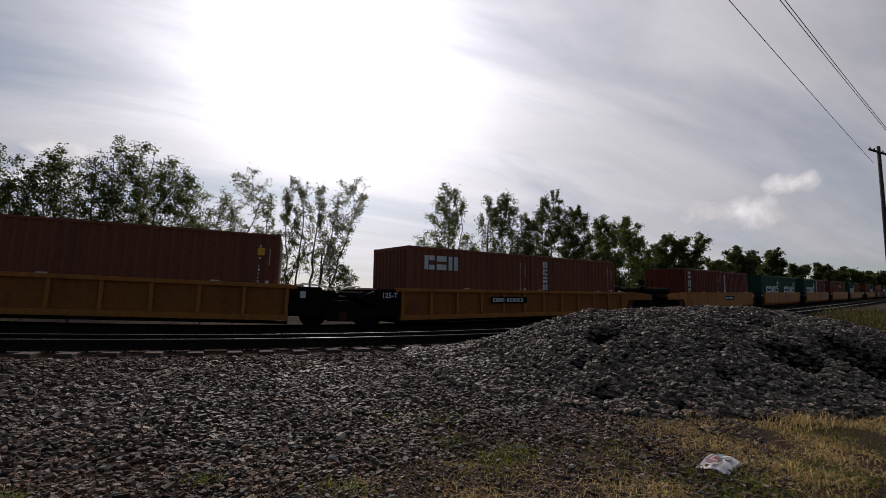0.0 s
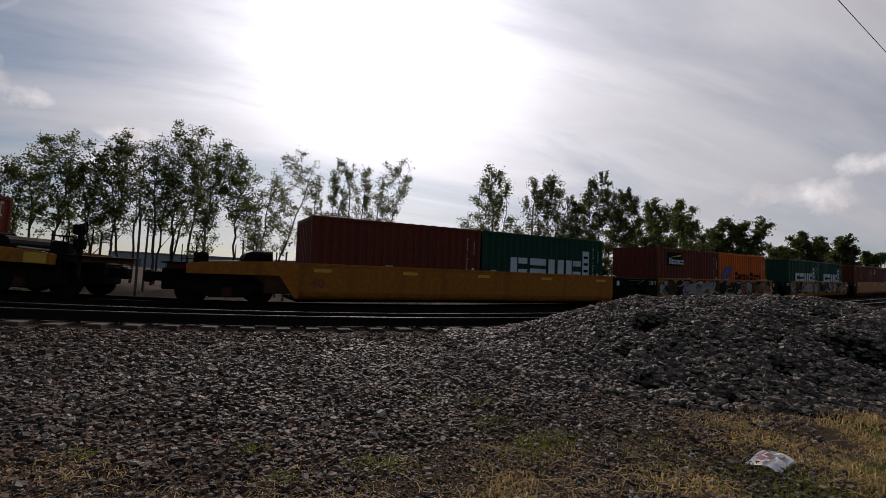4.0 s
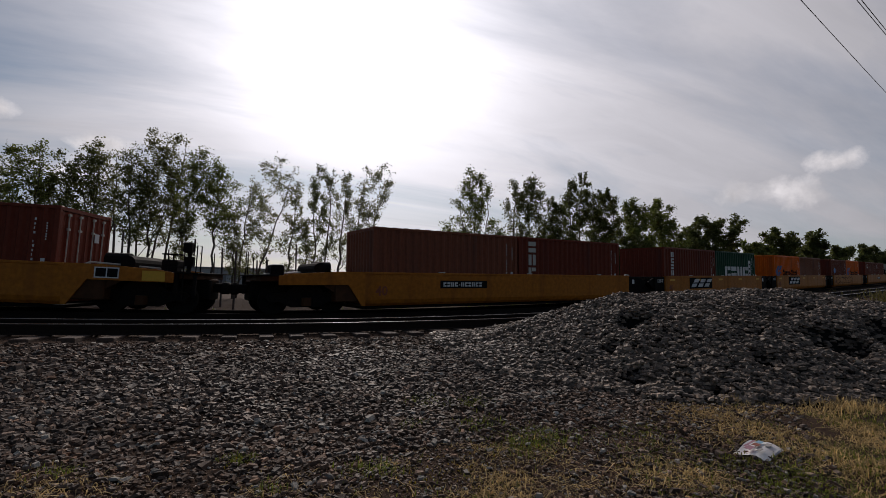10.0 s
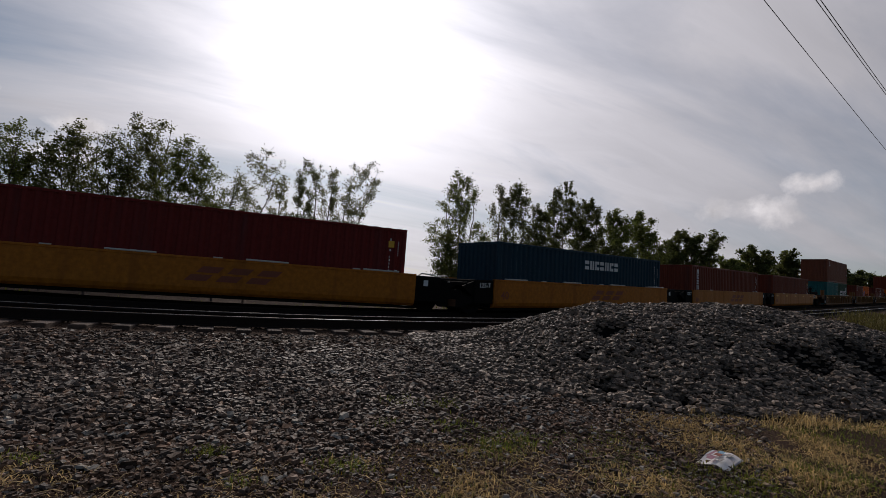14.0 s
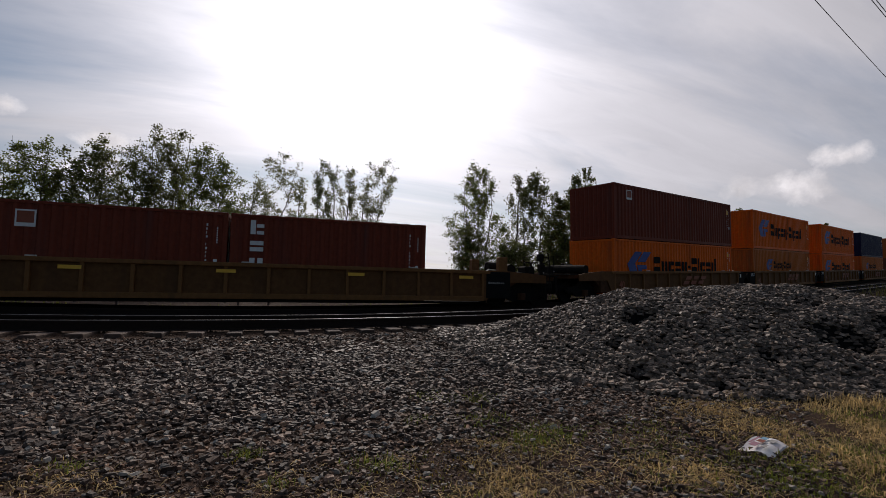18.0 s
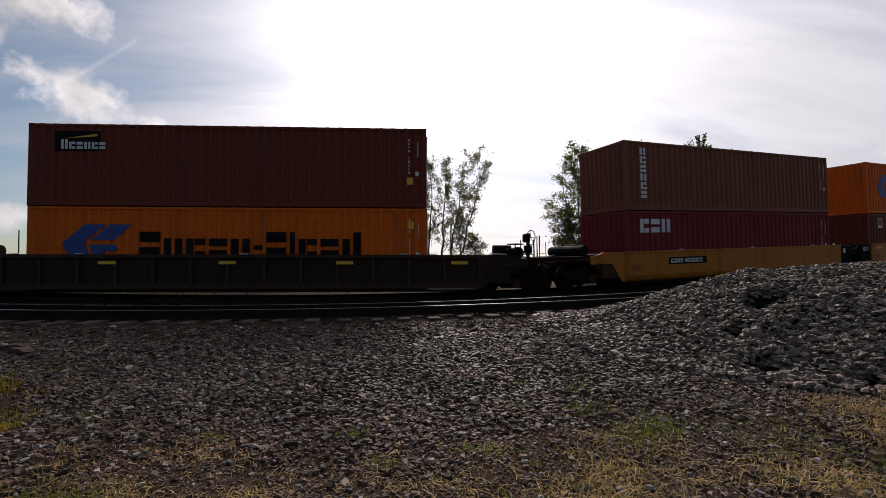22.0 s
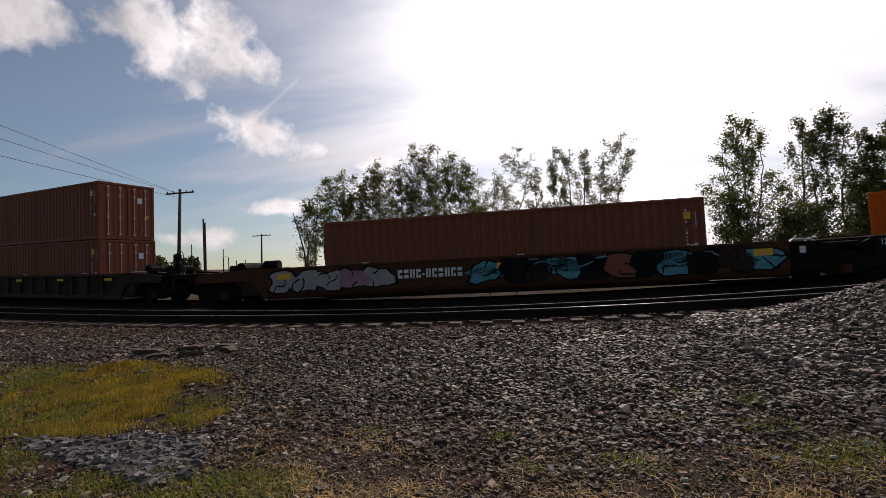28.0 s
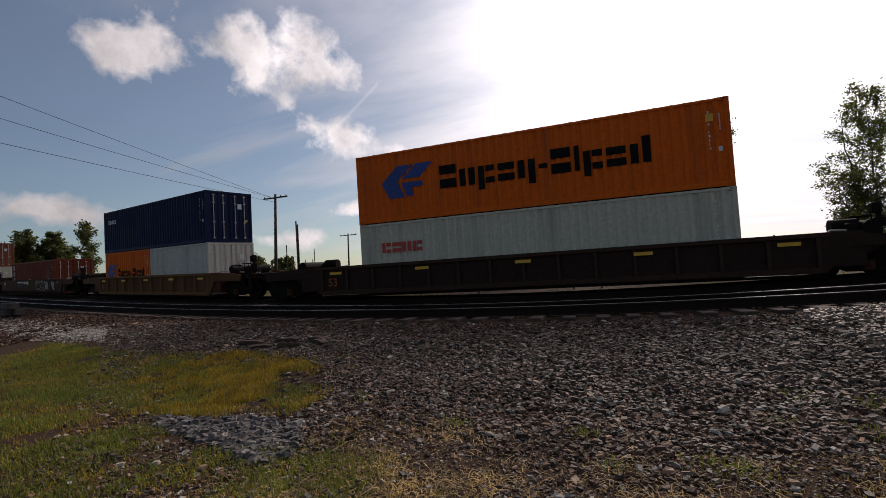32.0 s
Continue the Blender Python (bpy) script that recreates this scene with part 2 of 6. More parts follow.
M["steel"] = material("worn_steel", (0.19, 0.185, 0.18), 0.26, 1.0, 20, 1.0, 0.12, (0.3, 0.28, 0.26))
M["rail_web"] = material("rusty_rail", (0.022, 0.014, 0.011), 0.95, 0.0, 25, 1.5, 0.3, (0.03, 0.018, 0.014), bump=0.1, spec=0.15)
M["tie"] = material("weathered_tie", (0.080, 0.048, 0.033), 0.95, 0, 22, 2.0, 0.3, (0.05, 0.04, 0.034), bump=0.25, bump_scale=40, per_piece=0.3)
M["sign_white"] = material("white_marking", (0.72, 0.72, 0.70), 0.6, 0, 12, 1.0, 0.08, (0.42, 0.41, 0.38), spec=0.15)
M["sign_black"] = material("black_marking", (0.010, 0.010, 0.010), 0.8, 0, 12, 1.0, 0.2, (0.03, 0.028, 0.025), spec=0.08)
M["sign_blue"] = material("blue_marking", (0.012, 0.05, 0.24), 0.55, 0, 12, 1.0, 0.1, (0.02, 0.06, 0.18))
M["sign_red"] = material("red_marking", (0.55, 0.05, 0.035), 0.55, 0, 12, 1.0, 0.1, (0.4, 0.08, 0.05))
M["sign_rust"] = material("dark_red_marking", (0.26, 0.06, 0.025), 0.6, 0, 12, 1.0, 0.12, (0.2, 0.07, 0.03))
M["sign_yellow"] = material("yellow_marking", (0.80, 0.42, 0.03), 0.5, 0, 12, 1.0, 0.08, (0.6, 0.3, 0.05))
M["sign_sky"] = material("sky_blue_marking", (0.08, 0.26, 0.55), 0.55, 0, 12, 1.0, 0.1, (0.1, 0.2, 0.4))
M["spray_grey"] = material("grey_spray_paint", (0.34, 0.31, 0.28), 0.6, 0, 8, 1.5, 0.2, (0.2, 0.2, 0.21))
M["spray_teal"] = material("teal_spray_paint", (0.07, 0.27, 0.30), 0.6, 0, 8, 1.5, 0.2, (0.03, 0.12, 0.14))
M["spray_pink"] = material("pink_spray_paint", (0.36, 0.16, 0.20), 0.6, 0, 8, 1.5, 0.2, (0.2, 0.1, 0.12))
M["spray_blue"] = material("pale_blue_spray_paint", (0.20, 0.38, 0.50), 0.6, 0, 8, 1.5, 0.2, (0.1, 0.2, 0.3))
M["spray_cream"] = material("cream_spray_paint", (0.50, 0.42, 0.28), 0.6, 0, 8, 1.5, 0.2, (0.3, 0.25, 0.16))
M["lash"] = material("pale_plastic", (0.55, 0.52, 0.45), 0.5, 0, 15, 2, 0.1)
M["stone"] = material("ballast_stone", (0.096, 0.061, 0.041), 0.65, 0, 30, 0.55, 0.35, (0.040, 0.031, 0.027), bump=0.2, bump_scale=90, islands=0.65, spec=0.35)
M["stone_brown"] = material("stained_ballast_stone", (0.105, 0.058, 0.034), 0.75, 0, 30, 0.6, 0.35, (0.052, 0.033, 0.024), bump=0.2, bump_scale=90, islands=0.6, spec=0.3)
M["heap_stone"] = material("heap_stone", (0.165, 0.118, 0.084), 0.6, 0, 30, 4.0, 0.3, (0.095, 0.080, 0.070), bump=0.2, bump_scale=90, islands=0.62, spec=0.32)
M["stone_track"] = material("track_ballast_stone", (0.074, 0.040, 0.024), 0.8, 0, 30, 0.6, 0.35, (0.036, 0.022, 0.016), bump=0.2, bump_scale=90, islands=0.6, spec=0.2)
M["stone_pale"] = material("pale_stone", (0.33, 0.29, 0.24), 0.8, 0, 30, 4.0, 0.25, (0.2, 0.19, 0.17), bump=0.2, bump_scale=90, islands=0.4, spec=0.3)
M["slate"] = material("slate_stone", (0.086, 0.074, 0.066), 0.75, 0, 30, 4.0, 0.3, (0.075, 0.070, 0.070), bump=0.2, bump_scale=90, islands=0.5, spec=0.4)
# heap core near black: shade of gaps and hollows put into its colour
M["core_shade"] = material("heap_core_shade", (0.016, 0.014, 0.013), 0.98, 0, 40, 1.0, 0.5, (0.010, 0.009, 0.008), bump=0.9, bump_scale=45, spec=0.05)
M["soil"] = material("ground_soil", (0.072, 0.042, 0.027), 0.98, 0, 34, 0.8, 0.6, (0.024, 0.018, 0.014), bump=1.0, bump_scale=110, spec=0.1)
M["bark"] = material("tree_bark", (0.075, 0.06, 0.048), 0.9, 0, 8, 1.0, 0.35, bump=0.3, bump_scale=14)
M["leaf"] = material("tree_leaves", (0.150, 0.175, 0.042), 0.55, 0, 1.3, 0.25, 0.3, (0.115, 0.14, 0.034), islands=0.45, through=0.55, spec=0.3)
M["leaf_grey"] = material("poplar_leaves", (0.16, 0.165, 0.062), 0.55, 0, 1.3, 0.25, 0.3, (0.12, 0.13, 0.045), islands=0.45, through=0.55, spec=0.3)
M["leaf_dark"] = material("dark_leaves", (0.115, 0.130, 0.036), 0.55, 0, 1.3, 0.25, 0.3, (0.085, 0.10, 0.026), islands=0.45, through=0.5, spec=0.3)
M["straw"] = material("dry_grass", (0.60, 0.43, 0.19), 0.8, 0, 3, 0.9, 0.35, (0.25, 0.16, 0.07), islands=0.48, through=0.45)
M["green_grass"] = material("green_grass", (0.18, 0.205, 0.030), 0.8, 0, 3, 0.9, 0.35, (0.24, 0.19, 0.03), islands=0.35, through=0.35)
M["gold_grass"] = material("yellow_grass", (0.38, 0.25, 0.020), 0.8, 0, 3, 0.9, 0.35, (0.24, 0.20, 0.02), islands=0.35, through=0.35)
M["roadside"] = material("roadside_weeds", (0.15, 0.125, 0.035), 0.85, 0, 3, 0.9, 0.35, (0.09, 0.08, 0.025), islands=0.4, through=0.25)
M["pole"] = material("pole_wood", (0.075, 0.058, 0.047), 0.9, 0, 12, 1.5, 0.3, bump=0.2)
M["wire"] = material("wire", (0.02, 0.02, 0.02), 0.5, 0, 5, 1, 0.1)
M["paper"] = material("printed_paper", (0.74, 0.72, 0.70), 0.7, 0, 16, 4.0, 0.12, (0.55, 0.36, 0.33))
M["wall"] = material("pale_cladding", (0.42, 0.41, 0.39), 0.8, 0, 3, 0.3, 0.12, streaks=True)
M["roof"] = material("grey_roofing", (0.22, 0.21, 0.20), 0.8, 0, 3, 0.3, 0.15)
M["plank"] = material("broken_plank", (0.075, 0.041, 0.027), 0.9, 0, 14, 2, 0.3, bump=0.3, per_piece=0.3)
M["sand"] = material("pale_gravel", (0.30, 0.285, 0.26), 0.95, 0, 40, 1.0, 0.3, (0.2, 0.185, 0.165), bump=0.5, bump_scale=60)


# ---------------------------------------------------------------- mesh helpers
def mesh(name, verts, faces, mat, smooth=False):
    me = bpy.data.meshes.new(name)
    me.from_pydata([tuple(v) for v in verts], [], [tuple(f) for f in faces])
    me.materials.append(mat)
    if smooth:
        me.polygons.foreach_set("use_smooth", [True] * len(me.polygons))
    me.update()
    return me


def part(name, me, parent, at=None, label=""):
    """Links a mesh as one part of a thing."""
    ob = new(name, me)
    ob.parent = parent
    if at is not None:
        ob.matrix_basis = at if isinstance(at, Matrix) else Matrix.Translation(at)
    if label:
        ob["label"] = label
    return ob


BOX_F = [(0, 3, 2, 1), (4, 5, 6, 7), (0, 1, 5, 4), (1, 2, 6, 5), (2, 3, 7, 6), (3, 0, 4, 7)]


class Shape:
    """Gathers boxes, tubes and plates for one mesh."""

    def __init__(self):
        self.v, self.f = [], []

    def box(self, x0, x1, y0, y1, z0, z1, chamfer=0.0):
        b = len(self.v)
        if chamfer <= 0:
            self.v += [(x0, y0, z0), (x1, y0, z0), (x1, y1, z0), (x0, y1, z0), (x0, y0, z1), (x1, y0, z1), (x1, y1, z1), (x0, y1, z1)]
            self.f += [tuple(b + i for i in q) for q in BOX_F]
        else:
            c = chamfer
            ring = lambda a0, a1, b0, b1, z: [(a0 + c, b0, z), (a1 - c, b0, z), (a1, b0 + c, z), (a1, b1 - c, z), (a1 - c, b1, z), (a0 + c, b1, z), (a0, b1 - c, z), (a0, b0 + c, z)]
            self.v += ring(x0 + c, x1 - c, y0 + c, y1 - c, z0) + ring(x0, x1, y0, y1, z0 + c) + ring(x0, x1, y0, y1, z1 - c) + ring(x0 + c, x1 - c, y0 + c, y1 - c, z1)
            for k in range(3):
                for i in range(8):
                    j = (i + 1) % 8
                    self.f.append((b + 8 * k + i, b + 8 * k + j, b + 8 * k + 8 + j, b + 8 * k + 8 + i))
            self.f += [tuple(b + i for i in range(7, -1, -1)), tuple(b + 24 + i for i in range(8))]
        return self

    def prism(self, outline, y0, y1):
        """An outline in x and z drawn from y0 to y1."""
        b, n = len(self.v), len(outline)
        self.v += [(x, y0, z) for x, z in outline] + [(x, y1, z) for x, z in outline]
        self.f += [tuple(b + i for i in range(n)), tuple(b + n + i for i in range(n - 1, -1, -1))]
        self.f += [(b + i, b + n + i, b + n + (i + 1) % n, b + (i + 1) % n) for i in range(n)]
        return self

    def tube(self, points, r, n=6, cap=True, r1=None):
        """A round bar through the points."""
        pts = [Vector(p) for p in points]
        b = len(self.v)
        for i, p in enumerate(pts):
            d = (pts[min(i + 1, len(pts) - 1)] - pts[max(i - 1, 0)]).normalized()
            u = d.cross(Vector((0, 0, 1)) if abs(d.z) < 0.9 else Vector((1, 0, 0))).normalized()
            w = d.cross(u)
            rr = r if r1 is None else r + (r1 - r) * i / max(1, len(pts) - 1)
            self.v += [tuple(p + (u * math.cos(2 * math.pi * k / n) + w * math.sin(2 * math.pi * k / n)) * rr) for k in range(n)]
        for i in range(len(pts) - 1):
            for k in range(n):
                self.f.append((b + i * n + k, b + (i + 1) * n + k, b + (i + 1) * n + (k + 1) % n, b + i * n + (k + 1) % n))
        if cap:
            e = b + (len(pts) - 1) * n
            self.f += [tuple(b + k for k in range(n)), tuple(e + k for k in range(n - 1, -1, -1))]
        return self

    def mesh(self, name, mat, smooth=False):
        return mesh(name, self.v, self.f, mat, smooth)


CACHE = {}


def kept(key, make):
    """One mesh for all alike parts."""
    if key not in CACHE:
        CACHE[key] = make()
    return CACHE[key]


def words(text, size, mat, name="lettering"):
    """Readable writing as a thin solid, facing -y, its lower left corner at the origin."""
    def make():
        cu = bpy.data.curves.new(name, "FONT")
        cu.body, cu.size, cu.extrude, cu.resolution_u = text, size, 0.002, 2
        cu.offset = size * 0.02
        ob = bpy.data.objects.new(name, cu)
        me = bpy.data.meshes.new_from_object(ob)
        me.transform(Euler((radians(90), 0, 0)).to_matrix().to_4x4())
        me.materials.clear()
        me.materials.append(mat)
        bpy.data.objects.remove(ob)
        return me
    return kept(("words", text, size, mat.name), make)


# ---------------------------------------------------------------- ground
def ticks(*runs):
    """Lines of a grid: (from, to, step) runs put end to end."""
    out = []
    for a, b, step in runs:
        out += list(np.linspace(a, b, max(1, round((b - a) / step)) + 1)[:-1])
    return np.array(out + [runs[-1][1]])


def rough(x, y, k=1.0):
    """Small unevenness of the ground."""
    return k * (0.05 * noise.noise((x * 0.35, y * 0.35, 1)) + 0.025 * noise.noise((x * 1.7, y * 1.7, 2)))


GX = ticks((-900, -100, 40), (-100, -20, 5), (-20, 20, 0.25), (20, 120, 5), (120, 1200, 45))
GV = ticks((-700, -20, 40), (-20, 0, 2), (0, 13, 0.25), (13, 20, 0.5), (20, 100, 5), (100, 1300, 50))


def ground():
    vs, fs = [], []
    for x in GX:
        for v in GV:
            k = 1.0 if v < 7 else 0.25
            vs.append((x, yv(x, v), float(land(x, v)) + rough(x, v, k)))
    n = len(GV)
    for i in range(len(GX) - 1):
        for j in range(n - 1):
            a = i * n + j
            fs.append((a, a + n, a + n + 1, a + 1))
    ob = new("ground", mesh("ground", vs, fs, M["soil"], True))
    tagged(ob, "dark trodden soil and ballast ground falling gently away from the tracks", "ground", kind="structure")


ground()


# ---- the heap of ballast
HOLES = ((5.45, 5.75, 0.17, 0.60), (7.8, 4.3, 0.27, 0.65), (9.2, 4.05, 0.42, 0.60), (6.15, 4.25, 0.10, 0.22), (4.6, 5.3, 0.10, 0.2), (4.35, 4.6, 0.12, 0.16), (5.0, 4.05, 0.11, 0.16), (8.8, 5.4, 0.25, 0.12))


def heap_height(x, y):
    """Height of the heap over the ground: a long flat-topped mound with a few hollows dug into its face."""
    top = float(np.interp(x, [2.7, 3.7, 4.5, 5.3, 6.0, 7.1, 8.5, 10, 11.6, 12.7, 13.4, 15.2], [0.0, 0.12, 0.40, 0.66, 0.83, 0.95, 1.02, 1.06, 0.97, 0.75, 0.5, 0.0]))
    ridge, foot = 6.5 - 0.07 * (x - 4), float(np.interp(x, [2.7, 4.3, 5.3, 6.4, 8, 13, 15], [5.4, 3.85, 3.55, 3.2, 2.9, 3.0, 4.0]))
    u = (y - foot) / (ridge - foot) if y < ridge else 1 - (y - ridge - 0.5) / 1.7 if y > ridge + 0.5 else 1.0
    u = max(0.0, min(1.0, u))
    h = top * math.sin(math.pi / 2 * u) ** 1.2
    h *= 1 + 0.10 * noise.noise((x * 0.8, y * 0.8, 5)) + 0.07 * noise.noise((x * 2.3, y * 2.3, 6))
    for hx, hy, hr, hd in HOLES:
        d = ((x - hx) / 1.25) ** 2 + (y - hy) ** 2
        d /= (hr * (1 + 0.3 * noise.noise((x * 4, y * 4, 7)))) ** 2
        if d < 6:
            h -= hd * math.exp(-d * d * 0.6)
    return max(0.0, h)


def surface(x, y):
    v = y - BEND * float(hyp(x))
    return float(land(x, v)) + rough(x, v, 1.0 if v < 7 else 0.25)


def heap():
    vs, fs, nx, ny = [], [], 150, 80
    for i in range(nx + 1):
        for j in range(ny + 1):
            x, y = 2.6 + 12.8 * i / nx, 3.0 + 6.4 * j / ny
            h = heap_height(x, y)
            vs.append((x, y, surface(x, y) + (h if h > 0.01 else -0.06)))
    for i in range(nx):
        for j in range(ny):
            a = i * (ny + 1) + j
            fs.append((a, a + ny + 1, a + ny + 2, a + 1))
    ob = new("gravel_heap", mesh("gravel_heap", vs, fs, M["core_shade"], True))
    return tagged(ob, "long flat-topped heap of dark grey track ballast beside the empty track", "gravel heap")


heap_ob = heap()


ROCK = np.array([(-1, -.6, -.6), (.1, -1, -.7), (1, -.3, -.5), (.6, .9, -.7), (-.7, .8, -.5), (-.6, -.5, .7), (.5, -.6, .8), (.7, .4, .6), (-.4, .6, .9)])
ROCK_F = ((4, 3, 2, 1, 0), (0, 1, 6, 5), (1, 2, 7, 6), (2, 3, 7), (3, 4, 8, 7), (4, 0, 5, 8), (5, 6, 7, 8))


def rocks(spots, seed, mat, name, flat=0.40, tilt=0.19):
    """Broken stones, each a flattened uneven lump whose corners are cut anew; spots: x, y, z, size."""
    rng = np.random.default_rng(seed)
    P = np.array(spots, dtype=float)
    n = len(P)
    size = P[:, 3:4] * np.stack([rng.uniform(0.8, 1.55, n), rng.uniform(0.5, 0.95, n), flat * rng.uniform(0.6, 1.5, n)], 1) * 0.5
    v = ROCK[None] * size[:, None, :] * rng.uniform(0.75, 1.2, (n, 9, 3))
    a, b, c = rng.normal(0, tilt, n), rng.normal(0, tilt, n), rng.uniform(0, 6.28, n)
    y1, z1 = v[..., 1] * np.cos(a)[:, None] - v[..., 2] * np.sin(a)[:, None], v[..., 1] * np.sin(a)[:, None] + v[..., 2] * np.cos(a)[:, None]
    x1, z2 = v[..., 0] * np.cos(b)[:, None] + z1 * np.sin(b)[:, None], -v[..., 0] * np.sin(b)[:, None] + z1 * np.cos(b)[:, None]
    v = np.stack([x1 * np.cos(c)[:, None] - y1 * np.sin(c)[:, None], x1 * np.sin(c)[:, None] + y1 * np.cos(c)[:, None], z2], 2) + P[:, None, :3]
    loop = np.array([i for q in ROCK_F for i in q])
    count = np.array([len(q) for q in ROCK_F])
    me = bpy.data.meshes.new(name)
    me.vertices.add(9 * n)
    me.vertices.foreach_set("co", v.ravel())
    me.loops.add(len(loop) * n)
    me.loops.foreach_set("vertex_index", (loop[None] + 9 * np.arange(n)[:, None]).ravel())
    me.polygons.add(len(count) * n)
    me.polygons.foreach_set("loop_start", ((np.cumsum(count) - count)[None] + len(loop) * np.arange(n)[:, None]).ravel())
    me.polygons.foreach_set("use_smooth", np.zeros(len(count) * n, dtype=bool))
    me.materials.append(mat)
    me.update(calc_edges=True)
    return me


def inside(x, y, poly):
    odd = False
    for (ax, ay), (bx, by) in zip(poly, poly[1:] + poly[:1]):
        if (ay > y) != (by > y) and x < ax + (y - ay) * (bx - ax) / (by - ay):
            odd = not odd
    return odd


DRY_NEAR = [(5.0, 4.25), (6.4, 3.6), (8.2, 3.3), (7.2, 2.3), (4.6, 1.5), (2.6, 1.7), (2.4, 2.6), (3.4, 3.1), (4.2, 3.8)]
DRY_MID = [(0.5, 2.6), (0.68, 3.13), (1.1, 3.46), (1.4, 3.6), (2.0, 3.54), (2.4, 3.3), (2.0, 2.9), (2.1, 2.2), (0.5, 2.1)]
DRY_LEFT = [(-2.0, 2.6), (-2.3, 3.72), (-2.15, 4.07), (-1.56, 3.86), (-0.84, 3.4), (-0.6, 2.7), (-1.2, 2.2)]
GOLD = [(-5.2, 4.0), (-6.1, 4.66), (-7.4, 6.05), (-5.3, 6.25), (-3.65, 5.5), (-3.3, 4.9), (-2.9, 4.06), (-2.95, 3.82), (-3.8, 3.7), (-4.55, 3.66)]
GREEN = [(-12, 7.1), (-7.6, 6.15), (-6.1, 4.7), (-5.2, 4.0), (-4.5, 3.6), (-4.0, 3.3), (-3.1, 3.0), (-2.5, 2.8), (-2.3, 3.3), (-1.96, 3.2), (-1.4, 2.75), (-1.35, 1.5), (-4.5, 1.5), (-9, 3.0)]
PATCH = [(-4.5, 3.62), (-3.76, 3.68), (-2.75, 3.75), (-2.4, 3.3), (-2.3, 2.95), (-2.5, 2.83), (-3.1, 3.05), (-4.1, 3.38)]
LANE = [(-30, 14.5), (-19.3, 10.4), (-13.0, 8.8), (-9.6, 7.9), (-10.6, 7.2), (-13, 7.6), (-20, 9.2), (-30, 12.5)]


def cover(x, y, v):
    """How thickly the stones lie: 0 bare to 1 full."""
    if inside(x, y, PATCH):
        return 1.0
    if inside(x, y, GOLD):
        return 0.05
    if inside(x, y, GREEN):
        return 0.22
    if inside(x, y, DRY_NEAR):
        return 0.42 if y < 3.3 else 0.8
    k = min(1.0, max(0.30, (v - 2.4) / 2.0))
    return k * (0.85 + 0.6 * noise.noise((x * 0.7, y * 0.7, 9))) * (0.25 if inside(x, y, DRY_MID) or inside(x, y, DRY_LEFT) else 1.0)


